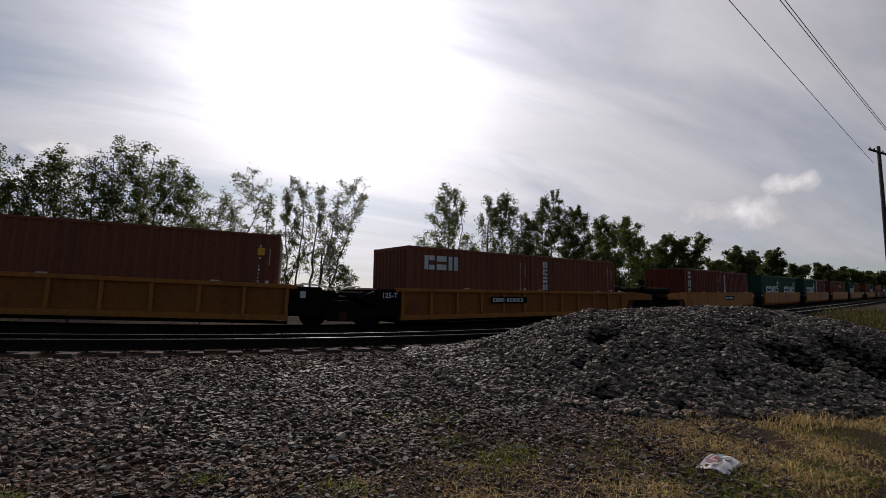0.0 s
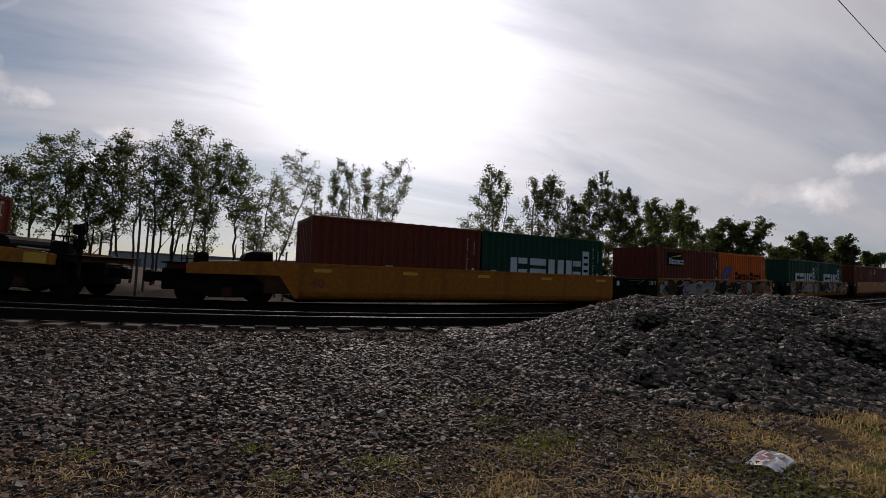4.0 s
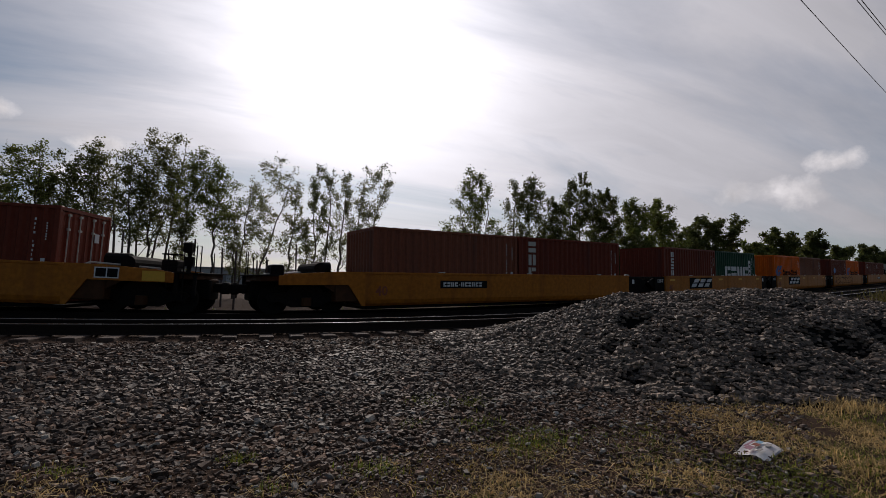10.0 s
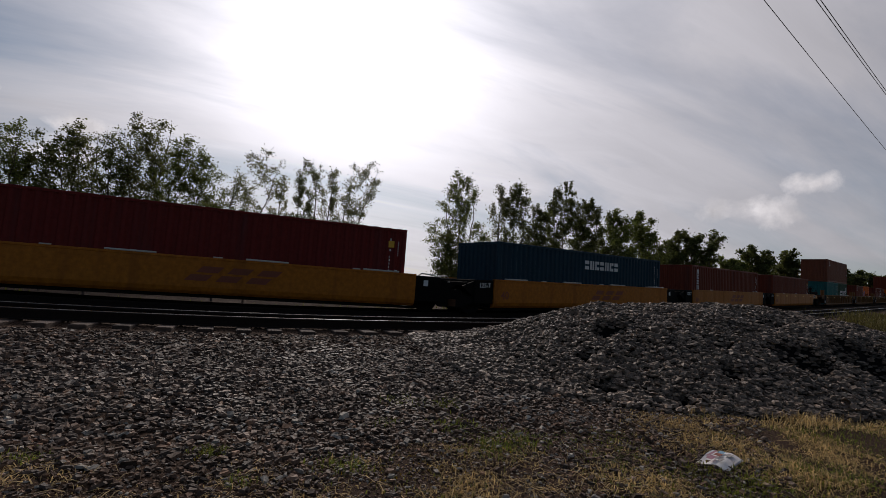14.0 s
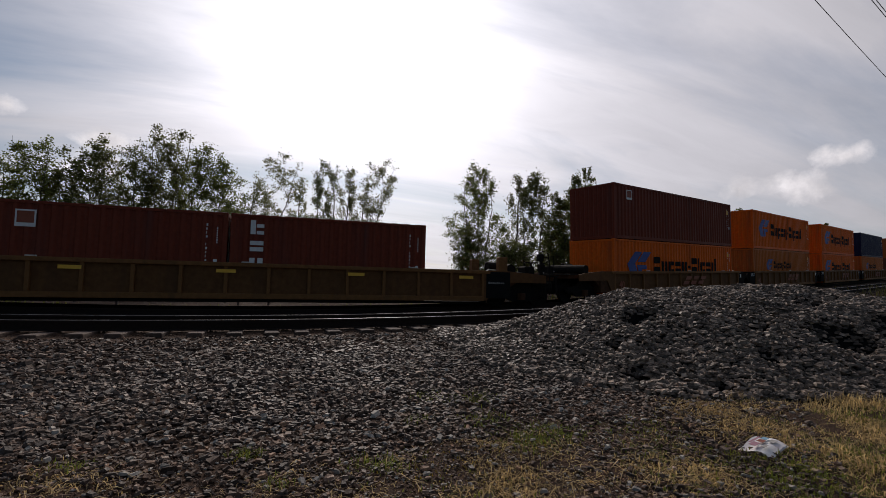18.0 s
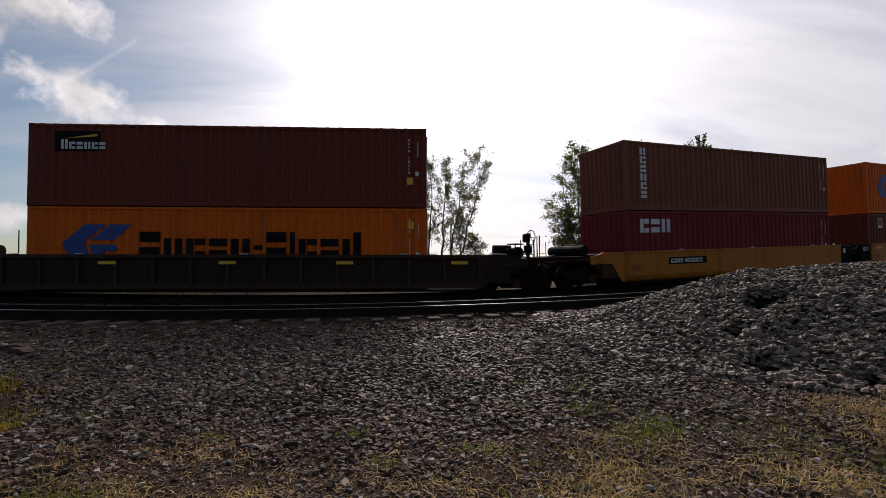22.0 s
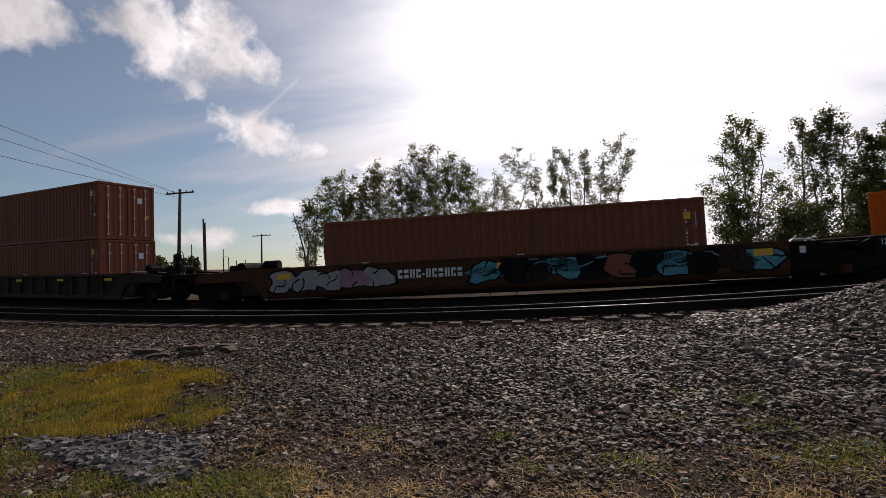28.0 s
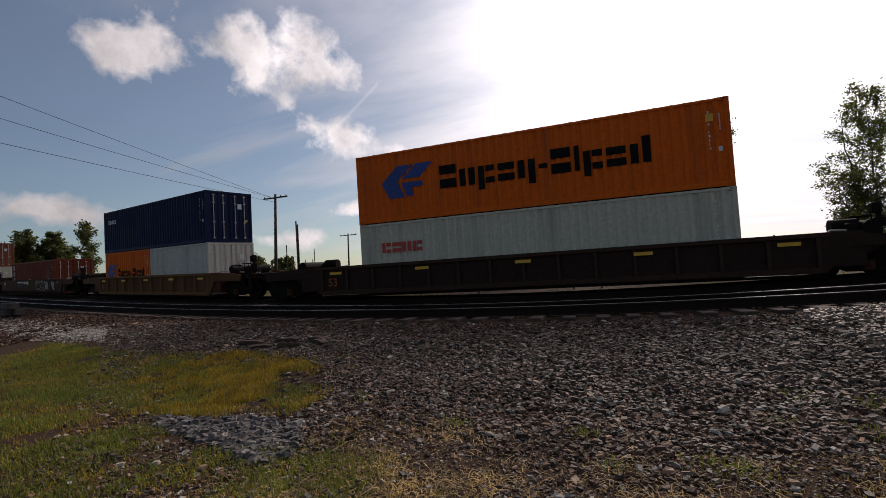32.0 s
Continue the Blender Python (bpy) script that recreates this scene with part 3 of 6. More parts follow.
def ballast():
    rnd = random.Random(4)
    spots, pale, brown, slate, rusty = [], [], [], [], []
    for _ in range(185000):
        x, y = rnd.uniform(-15, 8), rnd.uniform(1.4, 9.2)
        if abs(x) > 1.25 * y + 1.2:
            continue
        v = y - BEND * float(hyp(x))
        if v > 8.1 or rnd.random() > cover(x, y, v):
            continue
        far = min(1.0, max(0.0, (v - 3) / 4))
        size = rnd.uniform(0.042, 0.088) * (0.72 + 0.56 * far) * (1.5 if rnd.random() < 0.05 else 1)
        z = surface(x, y) + rnd.uniform(-0.008, 0.022)
        q = rnd.random()
        if inside(x, y, PATCH):
            if q < 0.75:
                slate.append((x, y, z, size * 1.75))
        elif q < (0.085 if v < 4.6 else 0.022):
            pale.append((x, y, z, size))
        elif q < 0.12 + 0.7 * max(0.0, (v - 6.4) / 1.6) or (v < 4.4 and q < 0.55):
            (rusty if v > 5.5 else brown).append((x, y, z, size))
        else:
            spots.append((x, y, z, size))
    tagged(new("ballast_stones", rocks(spots, 5, M["stone"], "ballast_stones")),
           "loose dark grey broken ballast stones covering the trodden ground", "gravel", kind="stuff")
    tagged(new("pale_stones", rocks(pale, 15, M["stone_pale"], "pale_stones")), "scattered pale stones among the dark ballast", "gravel", kind="stuff")
    tagged(new("brown_stones", rocks(brown, 16, M["stone_brown"], "brown_stones")), "brown ballast stones trodden into the ground", "gravel", kind="stuff")
    tagged(new("rusty_stones", rocks(rusty, 21, M["stone_track"], "rusty_stones")), "rust-stained ballast stones on the shoulder of the empty track", "gravel", kind="stuff")
    tagged(new("slate_stones", rocks(slate, 17, M["slate"], "slate_stones")), "patch of flat bluish slate stones in the grass", "gravel", kind="stuff")
    spots = []
    for _ in range(9000):
        x, y = rnd.uniform(-9, 9), rnd.uniform(-6, 2.6)
        if abs(x) > 1.2 * y + 0.4 or y < 1.5:
            spots.append((x, y, surface(x, y) + rnd.uniform(-0.005, 0.01), rnd.uniform(0.02, 0.06)))
    tagged(new("scattered_gravel", rocks(spots, 20, M["stone_brown"], "scattered_gravel")), "sparse brown gravel on trodden soil", "gravel", kind="stuff")
    spots, bits = [], []
    for _ in range(34000):
        x, y = rnd.uniform(-3.6, 4.6), 1.45 + 2.6 * rnd.random() ** 1.2
        if abs(x) < 1.25 * y + 0.6:
            (bits if rnd.random() < 0.13 else spots).append((x, y, surface(x, y) + rnd.uniform(-0.003, 0.008), rnd.uniform(0.012, 0.034)))
    tagged(new("fine_gravel", rocks(spots, 18, M["stone_brown"], "fine_gravel")), "fine brown gravel trodden into the soil", "gravel", kind="stuff")
    tagged(new("pale_chips", rocks(bits, 19, M["stone_pale"], "pale_chips")), "pale stone chips on the soil", "gravel", kind="stuff")
    spots = []
    near = []
    while len(spots) < 40000:
        x, y = 2.7 + 12.6 * rnd.random() ** 1.25, rnd.uniform(2.9, 8.4)
        h = heap_height(x, y)
        # few stones in the hollows, so the shade-black core shows
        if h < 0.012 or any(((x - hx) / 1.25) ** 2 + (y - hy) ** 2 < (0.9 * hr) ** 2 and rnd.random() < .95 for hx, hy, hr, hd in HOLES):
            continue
        where = (x, y, surface(x, y) + h + rnd.uniform(-0.02, 0.045), rnd.uniform(0.062, 0.118))
        if len(near) < 300 and 4.5 < x < 8.5 and y < 5.4 and rnd.random() < .08:
            near.append(where)
        else:
            spots.append(where)
    tagged(part("rubble", rocks(spots, 6, M["heap_stone"], "rubble", 0.42, 0.16), heap_ob), kind="stuff")
    shapes = [rocks([(0, 0, 0, 0.125)], 60 + k, M["heap_stone"], "stone", 0.36, 0.1) for k in range(8)]
    for x, y, z, size in near:
        part("stone", rnd.choice(shapes), heap_ob, pose(x, y, z + .025, rnd.gauss(0, 13), rnd.gauss(0, 13), rnd.uniform(0, 360)))
    spots = []
    for _ in range(16000):
        x = rnd.uniform(-24, 26)
        v = rnd.choice((rnd.uniform(8.3, 11.8), rnd.uniform(7.6, 8.3), rnd.uniform(12.5, 14)))
        spots.append((x, yv(x, v), float(land(x, v)) + rnd.uniform(-0.015, 0.015), rnd.uniform(0.045, 0.09)))
    for _ in range(16000):
        x, v = rnd.uniform(11, 42), rnd.uniform(-7, 7.6)
        y = float(yv(x, v))
        if y > 0.25 * x:
            spots.append((x, y, surface(x, y) + rnd.uniform(0.0, 0.03), rnd.uniform(0.06, 0.15)))
    for _ in range(12000):
        x, v = rnd.uniform(-34, -13), rnd.uniform(1.5, 7.8)
        spots.append((x, float(yv(x, v)), surface(x, float(yv(x, v))) + rnd.uniform(0.0, 0.03), rnd.uniform(0.06, 0.13)))
    tagged(new("track_ballast", rocks(spots, 7, M["stone_track"], "track_ballast")), "brown-stained ballast along the tracks", "gravel", kind="stuff")


ballast()


# ---------------------------------------------------------------- tracks
def rail_run(v, zt, side, name, mat, low, high, half_w, x0=-160.0, x1=1150.0):
    """One length of rail profile swept along the bend."""
    xs = np.concatenate([np.arange(x0, -40, 8.0), np.arange(-40, 60, 0.8), np.arange(60, x1, 12.0)])
    vs, fs = [], []
    for x in xs:
        sl = BEND / HALF * (x / HALF) / math.sqrt(1 + (x / HALF) ** 2)
        nx, ny = -sl / math.hypot(1, sl), 1 / math.hypot(1, sl)
        cx, cy, z = x + nx * side, float(yv(x, v)) + ny * side, zt + RISE * float(hyp(x))
        for w, h in ((-half_w, low), (half_w, low), (half_w, high - 0.004), (half_w - 0.006, high), (-half_w + 0.006, high), (-half_w, high - 0.004)):
            vs.append((cx + nx * w, cy + ny * w, z + h))
    for i in range(len(xs) - 1):
        for k in range(6):
            fs.append((6 * i + k, 6 * i + 6 + k, 6 * i + 6 + (k + 1) % 6, 6 * i + (k + 1) % 6))
    return mesh(name, vs, fs, mat)


def track(v, zt, label, seed):
    t = new("track", None)
    tagged(t, label, "railway track")
    for side in (-GAUGE / 2 - 0.035, GAUGE / 2 + 0.035):
        z = zt - (0.05 if seed == 1 and side > 0 else 0.0)          # the empty track leans
        r = part("rail", rail_run(v, z, side, "rail", M["rail_web"], -0.155, -0.04, 0.012), t)
        part("head", rail_run(v, z, side, "rail_head", M["rail_web"], -0.042, -0.008, 0.036), r)
        # bands stop at x = 13 to leave out the sky's gleam farther along
        # far track's band is dark: shade under the cars put into its colour
        part("running_band", rail_run(v, z, side, "running_band", M["steel" if seed == 1 else "rail_web"], -0.008, 0.0, 0.030, x1=13.0), r, label="worn bright running band of the rail" if seed == 1 else "")
        part("foot", rail_run(v, z, side, "rail_foot", M["rail_web"], -0.172, -0.155, 0.07), r)
    return t


TRACKS = [track(V_NEAR, Z_NEAR, "empty rusty railway track on weathered wooden sleepers", 1), track(V_FAR, Z_FAR, "railway track carrying the container train", 2)]


def sleepers():
    rnd = random.Random(8)
    shapes = []
    for k in range(4):
        s = Shape().box(-0.115, 0.115, -1.3 - 0.04 * k, 1.3 + 0.03 * k, -0.19, 0, 0.012)
        shapes.append(s.mesh("sleeper", M["tie"]))
    for t, v, zt, x0, x1 in ((TRACKS[0], V_NEAR, Z_NEAR, -26, 34), (TRACKS[1], V_FAR, Z_FAR, -34, 44)):
        x = x0
        while x < x1:
            sl = BEND / HALF * (x / HALF) / math.sqrt(1 + (x / HALF) ** 2)
            part("sleeper", rnd.choice(shapes), t, pose(x, float(yv(x, v)) + rnd.uniform(-.05, .05), zt - (0.199 if v == V_NEAR else 0.174) + RISE * float(hyp(x)) + rnd.uniform(-.012, .004), -2.0 if v == V_NEAR else 0, 0, math.degrees(math.atan(sl)) + rnd.uniform(-1.5, 1.5)))
            x += 0.53 * math.cos(math.atan(sl)) * rnd.uniform(0.94, 1.06)


# ---------------------------------------------------------------- containers
BOX_H, BOX_W = 2.55, 2.44


def wave_panel(length, height, pitch, depth, name, mat, plane="side"):
    """A trapezoid-corrugated sheet, centred, standing in x and z with its outer crests at y = 0."""
    n = max(4, round(length / pitch))
    p = length / n
    xs = []
    for i in range(n):
        a = -length / 2 + i * p
        xs += [(a, 0), (a + 0.30 * p, 0), (a + 0.5 * p, depth), (a + 0.80 * p, depth)]
    xs.append((length / 2, 0))
    vs = [(x, y, 0) for x, y in xs] + [(x, y, height) for x, y in xs]
    m = len(xs)
    fs = [(i, i + 1, m + i + 1, m + i) for i in range(m - 1)]
    return mesh(name, vs, fs, mat)


def rods_shape(h, xs, r=0.018):
    s = Shape()
    s.tube([(xs, 0, 0.08), (xs, 0, h - 0.08)], r, 6)
    for z in (0.12, 0.9, h - 0.5, h - 0.12):
        s.box(xs - 0.05, xs + 0.05, -0.03, 0.015, z - 0.03, z + 0.03)
    return s


def container(colour, length, name="shipping_container"):
    """A steel box: origin at the middle of its bottom; doors at the +x end; the marked side faces -y."""
    mat, L, W, H = M[colour], length, BOX_W, BOX_H
    e = new(name, None)
    key = lambda k: (k, colour, L)
    hx, hy = L / 2, W / 2
    s = lambda: wave_panel(L - 0.22, H - 0.24, 0.278, 0.046, "side_panel", mat)
    me = kept(key("side"), s)
    part("side_panel", me, e, pose(0, -hy + 0.012, 0.15))
    part("side_panel", me, e, pose(0, hy - 0.012, 0.15, 0, 0, 180))
    part("front_panel", kept(key("front"), lambda: wave_panel(W - 0.2, H - 0.24, 0.25, 0.045, "front_panel", mat)), e, pose(-hx + 0.012, 0, 0.15, 0, 0, -90))
    part("roof", kept(key("roof"), lambda: wave_panel(L - 0.2, W - 0.1, 0.42, 0.02, "roof", mat)), e, pose(0, hy - 0.05, H - 0.012, 90, 0, 0))
    part("floor_frame", kept(key("floor"), lambda: Shape().box(-hx + .05, hx - .05, -hy + .05, hy - .05, 0.03, 0.14).mesh("floor_frame", M["black"])), e)

    def frame_shape():
        f = Shape()
        for y in (-1, 1):
            ya, yb = sorted((y * (hy - 0.06), y * hy))
            f.box(-hx + .1, hx - .1, ya, yb, H - 0.09, H - 0.01, 0.008)
            f.box(-hx + .1, hx - .1, ya, yb, 0.02, 0.16, 0.008)
            for x in (-1, 1):
                xa, xb = sorted((x * (hx - 0.13), x * (hx - 0.004)))
                f.box(xa, xb, *sorted((y * (hy - 0.1), y * (hy - 0.002))), 0.1, H - 0.1, 0.01)
        for x in (-1, 1):
            xa, xb = sorted((x * (hx - 0.1), x * (hx - 0.01)))
            f.box(xa, xb, -hy + .1, hy - .1, H - 0.11, H - 0.01)
            f.box(xa, xb, -hy + .1, hy - .1, 0.02, 0.16)
        return f.mesh("frame", mat)
    part("frame", kept(key("frame"), frame_shape), e)
    cast = kept(("cast", colour), lambda: Shape().box(-.089, .089, -.081, .081, -.059, .059, 0.012).mesh("corner_casting", mat))
    for x in (-1, 1):
        for y in (-1, 1):
            for z in (0.059, H - 0.059):
                part("corner_casting", cast, e, (x * (hx - .089), y * (hy - .081), z))
    dw = W / 2 - 0.12
    door = kept(key("door"), lambda: wave_panel(dw, H - 0.28, 0.36, 0.03, "door", mat))
    rod = kept(("rod",), lambda: rods_shape(H - 0.2, 0).mesh("locking_rod", M["lash"]))
    for y in (-1, 1):
        d = part("door", door, e, pose(hx - 0.02, y * (dw / 2 + 0.012), 0.15, 0, 0, 90))
        for o in (-0.28, 0.22):
            part("locking_rod", rod, d, (o, -0.03, -0.04), "bare metal locking rod with handle brackets")
        if y > 0:
            part("placard", kept(("placard",), lambda: Shape().box(-.11, .11, -.004, 0, 0, .26).mesh("placard", M["sign_white"])), d, (-.02, -0.006, 1.55), "white placard")
            part("sticker", kept(("sticker",), lambda: Shape().box(-.06, .06, -.004, 0, 0, .1).mesh("sticker", M["sign_yellow"])), d, (.34, -0.006, .9), "yellow sticker")
    return e


def strip(s, x0, x1, z0, z1, y):
    s.box(x0, x1, y - 0.004, y, z0, z1)


def glyphs(n, h, tall="", gap=0.16, wide=0.62, weight=0.2, seed=0, down=False):
    """Unlettered marks of the size and weight of writing: plain bars and blocks in a row (or one under another)."""
    s, x, y = Shape(), 0.0, 0.0
    s.cuts = []
    for i in range(n):
        s.cuts.append(len(s.v))
        c = tall[i] if i < len(tall) else "x"
        m = h if c == "X" else h * 0.74
        t, w = h * weight, h * wide * (1.0 if c != "X" else 1.08)
        if c == "-":
            strip(s, x, x + h * 0.34, y + 0.3 * h, y + 0.3 * h + t, 0)
            x += h * 0.34 + gap * h
            continue
        if c == "i":
            strip(s, x, x + t, y, y + h, 0)
            x += t + gap * h
            continue
        form = (0, 1, 2)[(i + seed) % 3]          # two bars across, two bars upright, one upright with two stubs
        low, high = y - (0.26 * h if c == "g" else 0.0), y + (h if c in "Xd" else m)
        if form == 0:
            b = 0.40 * m
            strip(s, x, x + w, y, y + b, 0)
            strip(s, x, x + w, y + m - b, y + m, 0)
        elif form == 1:
            strip(s, x, x + 0.40 * w, y, y + m, 0)
            strip(s, x + 0.60 * w, x + w, low, high, 0)
        else:
            strip(s, x, x + 0.38 * w, low, high, 0)
            strip(s, x + 0.46 * w, x + w, y, y + 0.34 * m, 0)
            strip(s, x + 0.46 * w, x + w, y + 0.66 * m, y + m, 0)
        if down:
            y -= h * 1.22
        else:
            x += w + gap * h
    return s, x


def mark(e, name, s, mat, x, z, label, y=None):
    where = (x, (-BOX_W / 2 + 0.006) if y is None else y, z)
    if name != "wordmark":
        part(name, s.mesh(name, mat), e, where, label)
        return
    first, ends = None, s.cuts[1:] + [len(s.v)]
    for a, b in zip(s.cuts, ends):
        me = mesh("mark_shape", s.v[a:b], [tuple(8 * k + q for q in f) for k in range((b - a) // 8) for f in BOX_F], mat)
        if first is None:
            first = part("wordmark", me, e, where, label)
        else:
            part("mark_shape", me, first)


def bird(h):
    """A swept two-winged emblem of plain slanted shapes."""
    s = Shape()
    s.prism([(0, .5 * h), (.42 * h, h), (.95 * h, h), (.55 * h, .52 * h), (.95 * h, 0), (.42 * h, 0)], -0.004, 0)
    s.prism([(.70 * h, .58 * h), (1.05 * h, h), (1.62 * h, h), (1.30 * h, .58 * h)], -0.004, 0)
    s.prism([(.70 * h, .46 * h), (1.02 * h, .02 * h), (1.22 * h, .02 * h), (1.12 * h, .28 * h), (1.5 * h, .30 * h), (1.4 * h, .46 * h)], -0.004, 0)
    s.v = [(x + 0.32 * (z - 0.5 * h), y, z) for x, y, z in s.v]
    return s


def small_print(e, L, seed, mat=None):
    """Number rows, weight panels and warning triangles near the door end."""
    rnd, mat = random.Random(seed), mat or M["sign_white"]
    def make():
        s = Shape()
        x = L / 2 - 0.55
        for i in range(11):
            if i in (4, 10):
                continue
            strip(s, x - 0.022, x + 0.022 - 0.012 * (i % 3), BOX_H - 0.42 - i * 0.115, BOX_H - 0.35 - i * 0.115 - 0.01 * (i % 2), 0)
        for i in range(7):
            strip(s, x + 0.26, x + 0.29, BOX_H - 0.5 - i * 0.07, BOX_H - 0.455 - i * 0.07, 0)
        strip(s, x + 0.2, x + 0.3, 1.02, 1.16, 0)
        return s.mesh("number_row", mat)
    ob = part("number_row", kept(("small", L, mat.name), make), e, (0, -BOX_W / 2 + 0.006, 0), "rows of small white unreadable marks")
    tagged(ob, kind="stuff")


def dress(e, style, L, seed):
    """Emblems and marks on the side that faces the camera."""
    hx = L / 2
    blk, wht = M["sign_black"], M["sign_white"]
    k = L / 12.19
    if style in ("HL", "HLs", "hl"):
        tall, at, cap, start, z, ze, wd = {"HL": (1.16, -5.05, 0.80, -2.75, 0.98, 0.84, 0.70), "HLs": (0.72, -3.75, 0.50, -2.3, 1.25, 1.16, 0.60), "hl": (0.82, -2.78, 0.50, -1.15, 1.02, 0.98, 0.53)}[style]
        mark(e, "emblem", bird(tall), M["sign_blue"], at, ze, "blue swept-wing emblem")
        s, w = glyphs(11, cap, "Xxgxg-Xigxd", 0.15, wd, 0.185, 3)
        mark(e, "wordmark", s, blk, start, z, "black unlettered wordmark shapes")
    elif style == "UASC":
        s, w = glyphs(4, 0.70 if L > 7 else 0.66, "XXXX", 1.95 if L > 7 else 0.2, 1.1, 0.19, 5)
        mark(e, "wordmark", s, wht, -4.0 if L > 7 else -1.75, 1.25 if L > 7 else 0.98, "large white unlettered wordmark shapes")
        p = Shape()
        strip(p, 0, 0.36, 0, 1.0, 0)
        mark(e, "notice_panel", p, wht, hx - 1.15, 1.05, "white notice panel")
        for k in range(3):
            p = Shape()
            strip(p, 0.06, 0.30, 0.14 + 0.28 * k, 0.24 + 0.28 * k, 0)
            mark(e, "bar", p, blk, hx - 1.15, 1.05, "black unreadable bar", -BOX_W / 2 + 0.001)
    elif style == "TRITON":
        s, w = glyphs(6, 0.26, "XXXXXX", 0, 1.0, 0.22, 7, True)
        mark(e, "wordmark", s, wht, -hx + 0.75, 2.05, "white unlettered marks set one under another")
    elif style == "tex":
        s, w = glyphs(3, 0.42, "dxx", 0, 0.9, 0.24, 8, True)
        mark(e, "wordmark", s, wht, -hx + 0.55, 1.95, "white unlettered marks set one under another")
    elif style == "GOLD":
        s, w = glyphs(4, 0.42, "XXXX", 0, 0.85, 0.24, 9, True)
        mark(e, "wordmark", s, M["lash"], -hx + 0.5, 1.95, "pale unlettered marks set one under another")
    elif style == "badge":
        p = Shape()
        strip(p, 0, 0.45, 0, 0.45, 0)
        mark(e, "badge", p, wht, -hx + 1.0, 1.85, "small white square badge")
        p = Shape()
        strip(p, 0.04, 0.41, 0.1, 0.41, -0.004)
        mark(e, "badge_field", p, M["sign_rust"], -hx + 1.0, 1.85, "dark field on the badge")
    elif style == "CSAV":
        p = Shape()
        for a in ((0, 1.0, 0, .09), (0, 1.0, .86, .95), (0, .09, .09, .86), (.91, 1.0, .09, .86)):
            strip(p, a[0], a[1], a[2], a[3], 0)
        p.prism([(.1, .1), (.2, .1), (.9, .85), (.8, .85)], -0.004, 0)
        p.prism([(.8, .1), (.9, .1), (.2, .85), (.1, .85)], -0.005, -0.001)
        mark(e, "emblem", p, M["sign_red"], -2.0, 1.15, "red crossed-square emblem")
        s, w = glyphs(4, 0.85, "XXXX", 0.16, 0.85, 0.22, 4)
        mark(e, "wordmark", s, blk, -0.7, 1.16, "large black unlettered wordmark shapes")
    elif style == "CAPITAL":
        s, w = glyphs(7, 0.40, "XXXXXXX", 0.22, 0.7, 0.2, 6)
        mark(e, "wordmark", s, wht, -0.6, 1.75, "white unlettered wordmark shapes")
    elif style == "OOCL":
        s, w = glyphs(4, 0.36, "XXXX", 0.12, 0.95, 0.24, 2)
        mark(e, "wordmark", s, M["sign_red"], -hx + 0.9, 1.45, "red unlettered wordmark shapes")
    elif style == "BEACON":
        p = Shape()
        strip(p, 0, 1.35, 0, 0.62, 0)
        mark(e, "name_panel", p, blk, -hx + 0.8, 1.7, "black name panel")
        s, w = glyphs(6, 0.3, "Xxxxxx", 0.15, 0.6, 0.24, 1)
        mark(e, "wordmark", s, wht, -hx + 0.98, 1.76, "white unlettered wordmark shapes", -BOX_W / 2 + 0.001)
        p = Shape()
        p.prism([(0, 0), (1.0, 0.08), (1.0, 0.16)], -0.002, 0)
        mark(e, "beam", p, M["sign_yellow"], -hx + 1.05, 2.08, "yellow wedge", -BOX_W / 2 + 0.001)
    elif style in ("CAI", "XINES", "TOUAX"):
        s, w = glyphs({"CAI": 3, "XINES": 5, "TOUAX": 5}[style], {"CAI": .5, "XINES": .22, "TOUAX": .3}[style], "XXXXX", 0.2, 0.8, 0.24, 5)
        mark(e, "wordmark", s, wht if style != "TOUAX" else M["sign_yellow"], -hx + 0.7, 1.75, "pale unlettered wordmark shapes")
    elif style == "disc":
        p = Shape()
        p.prism([(.34 * math.cos(a * .524), .26 * math.sin(a * .524)) for a in range(12)], -0.004, 0)
        mark(e, "badge", p, M["sign_sky"], -hx + 1.35, 1.5, "light blue round badge")
    small_print(e, L, seed, M["sign_white"])
    if L > 7 and style in ("HL", "HLs", "BEACON", "", "badge"):
        part("yellow_label", kept(("ylabel",), lambda: Shape().box(0, .2, -.004, 0, 0, .22).mesh("yellow_label", M["sign_yellow"])), e, (hx - .62, -BOX_W / 2 + .004, .75 if style == "BEACON" else 1.9), "small yellow warning label")


# ---------------------------------------------------------------- well cars
def wheelset():
    s = Shape()
    for y in (-GAUGE / 2 - 0.07, GAUGE / 2 - 0.06):
        s.tube([(0, y, 0), (0, y + 0.13, 0)], 0.42, 20)
    s.tube([(0, -0.95, 0), (0, 0.95, 0)], 0.08, 8)
    return s.mesh("wheelset", M["iron"])


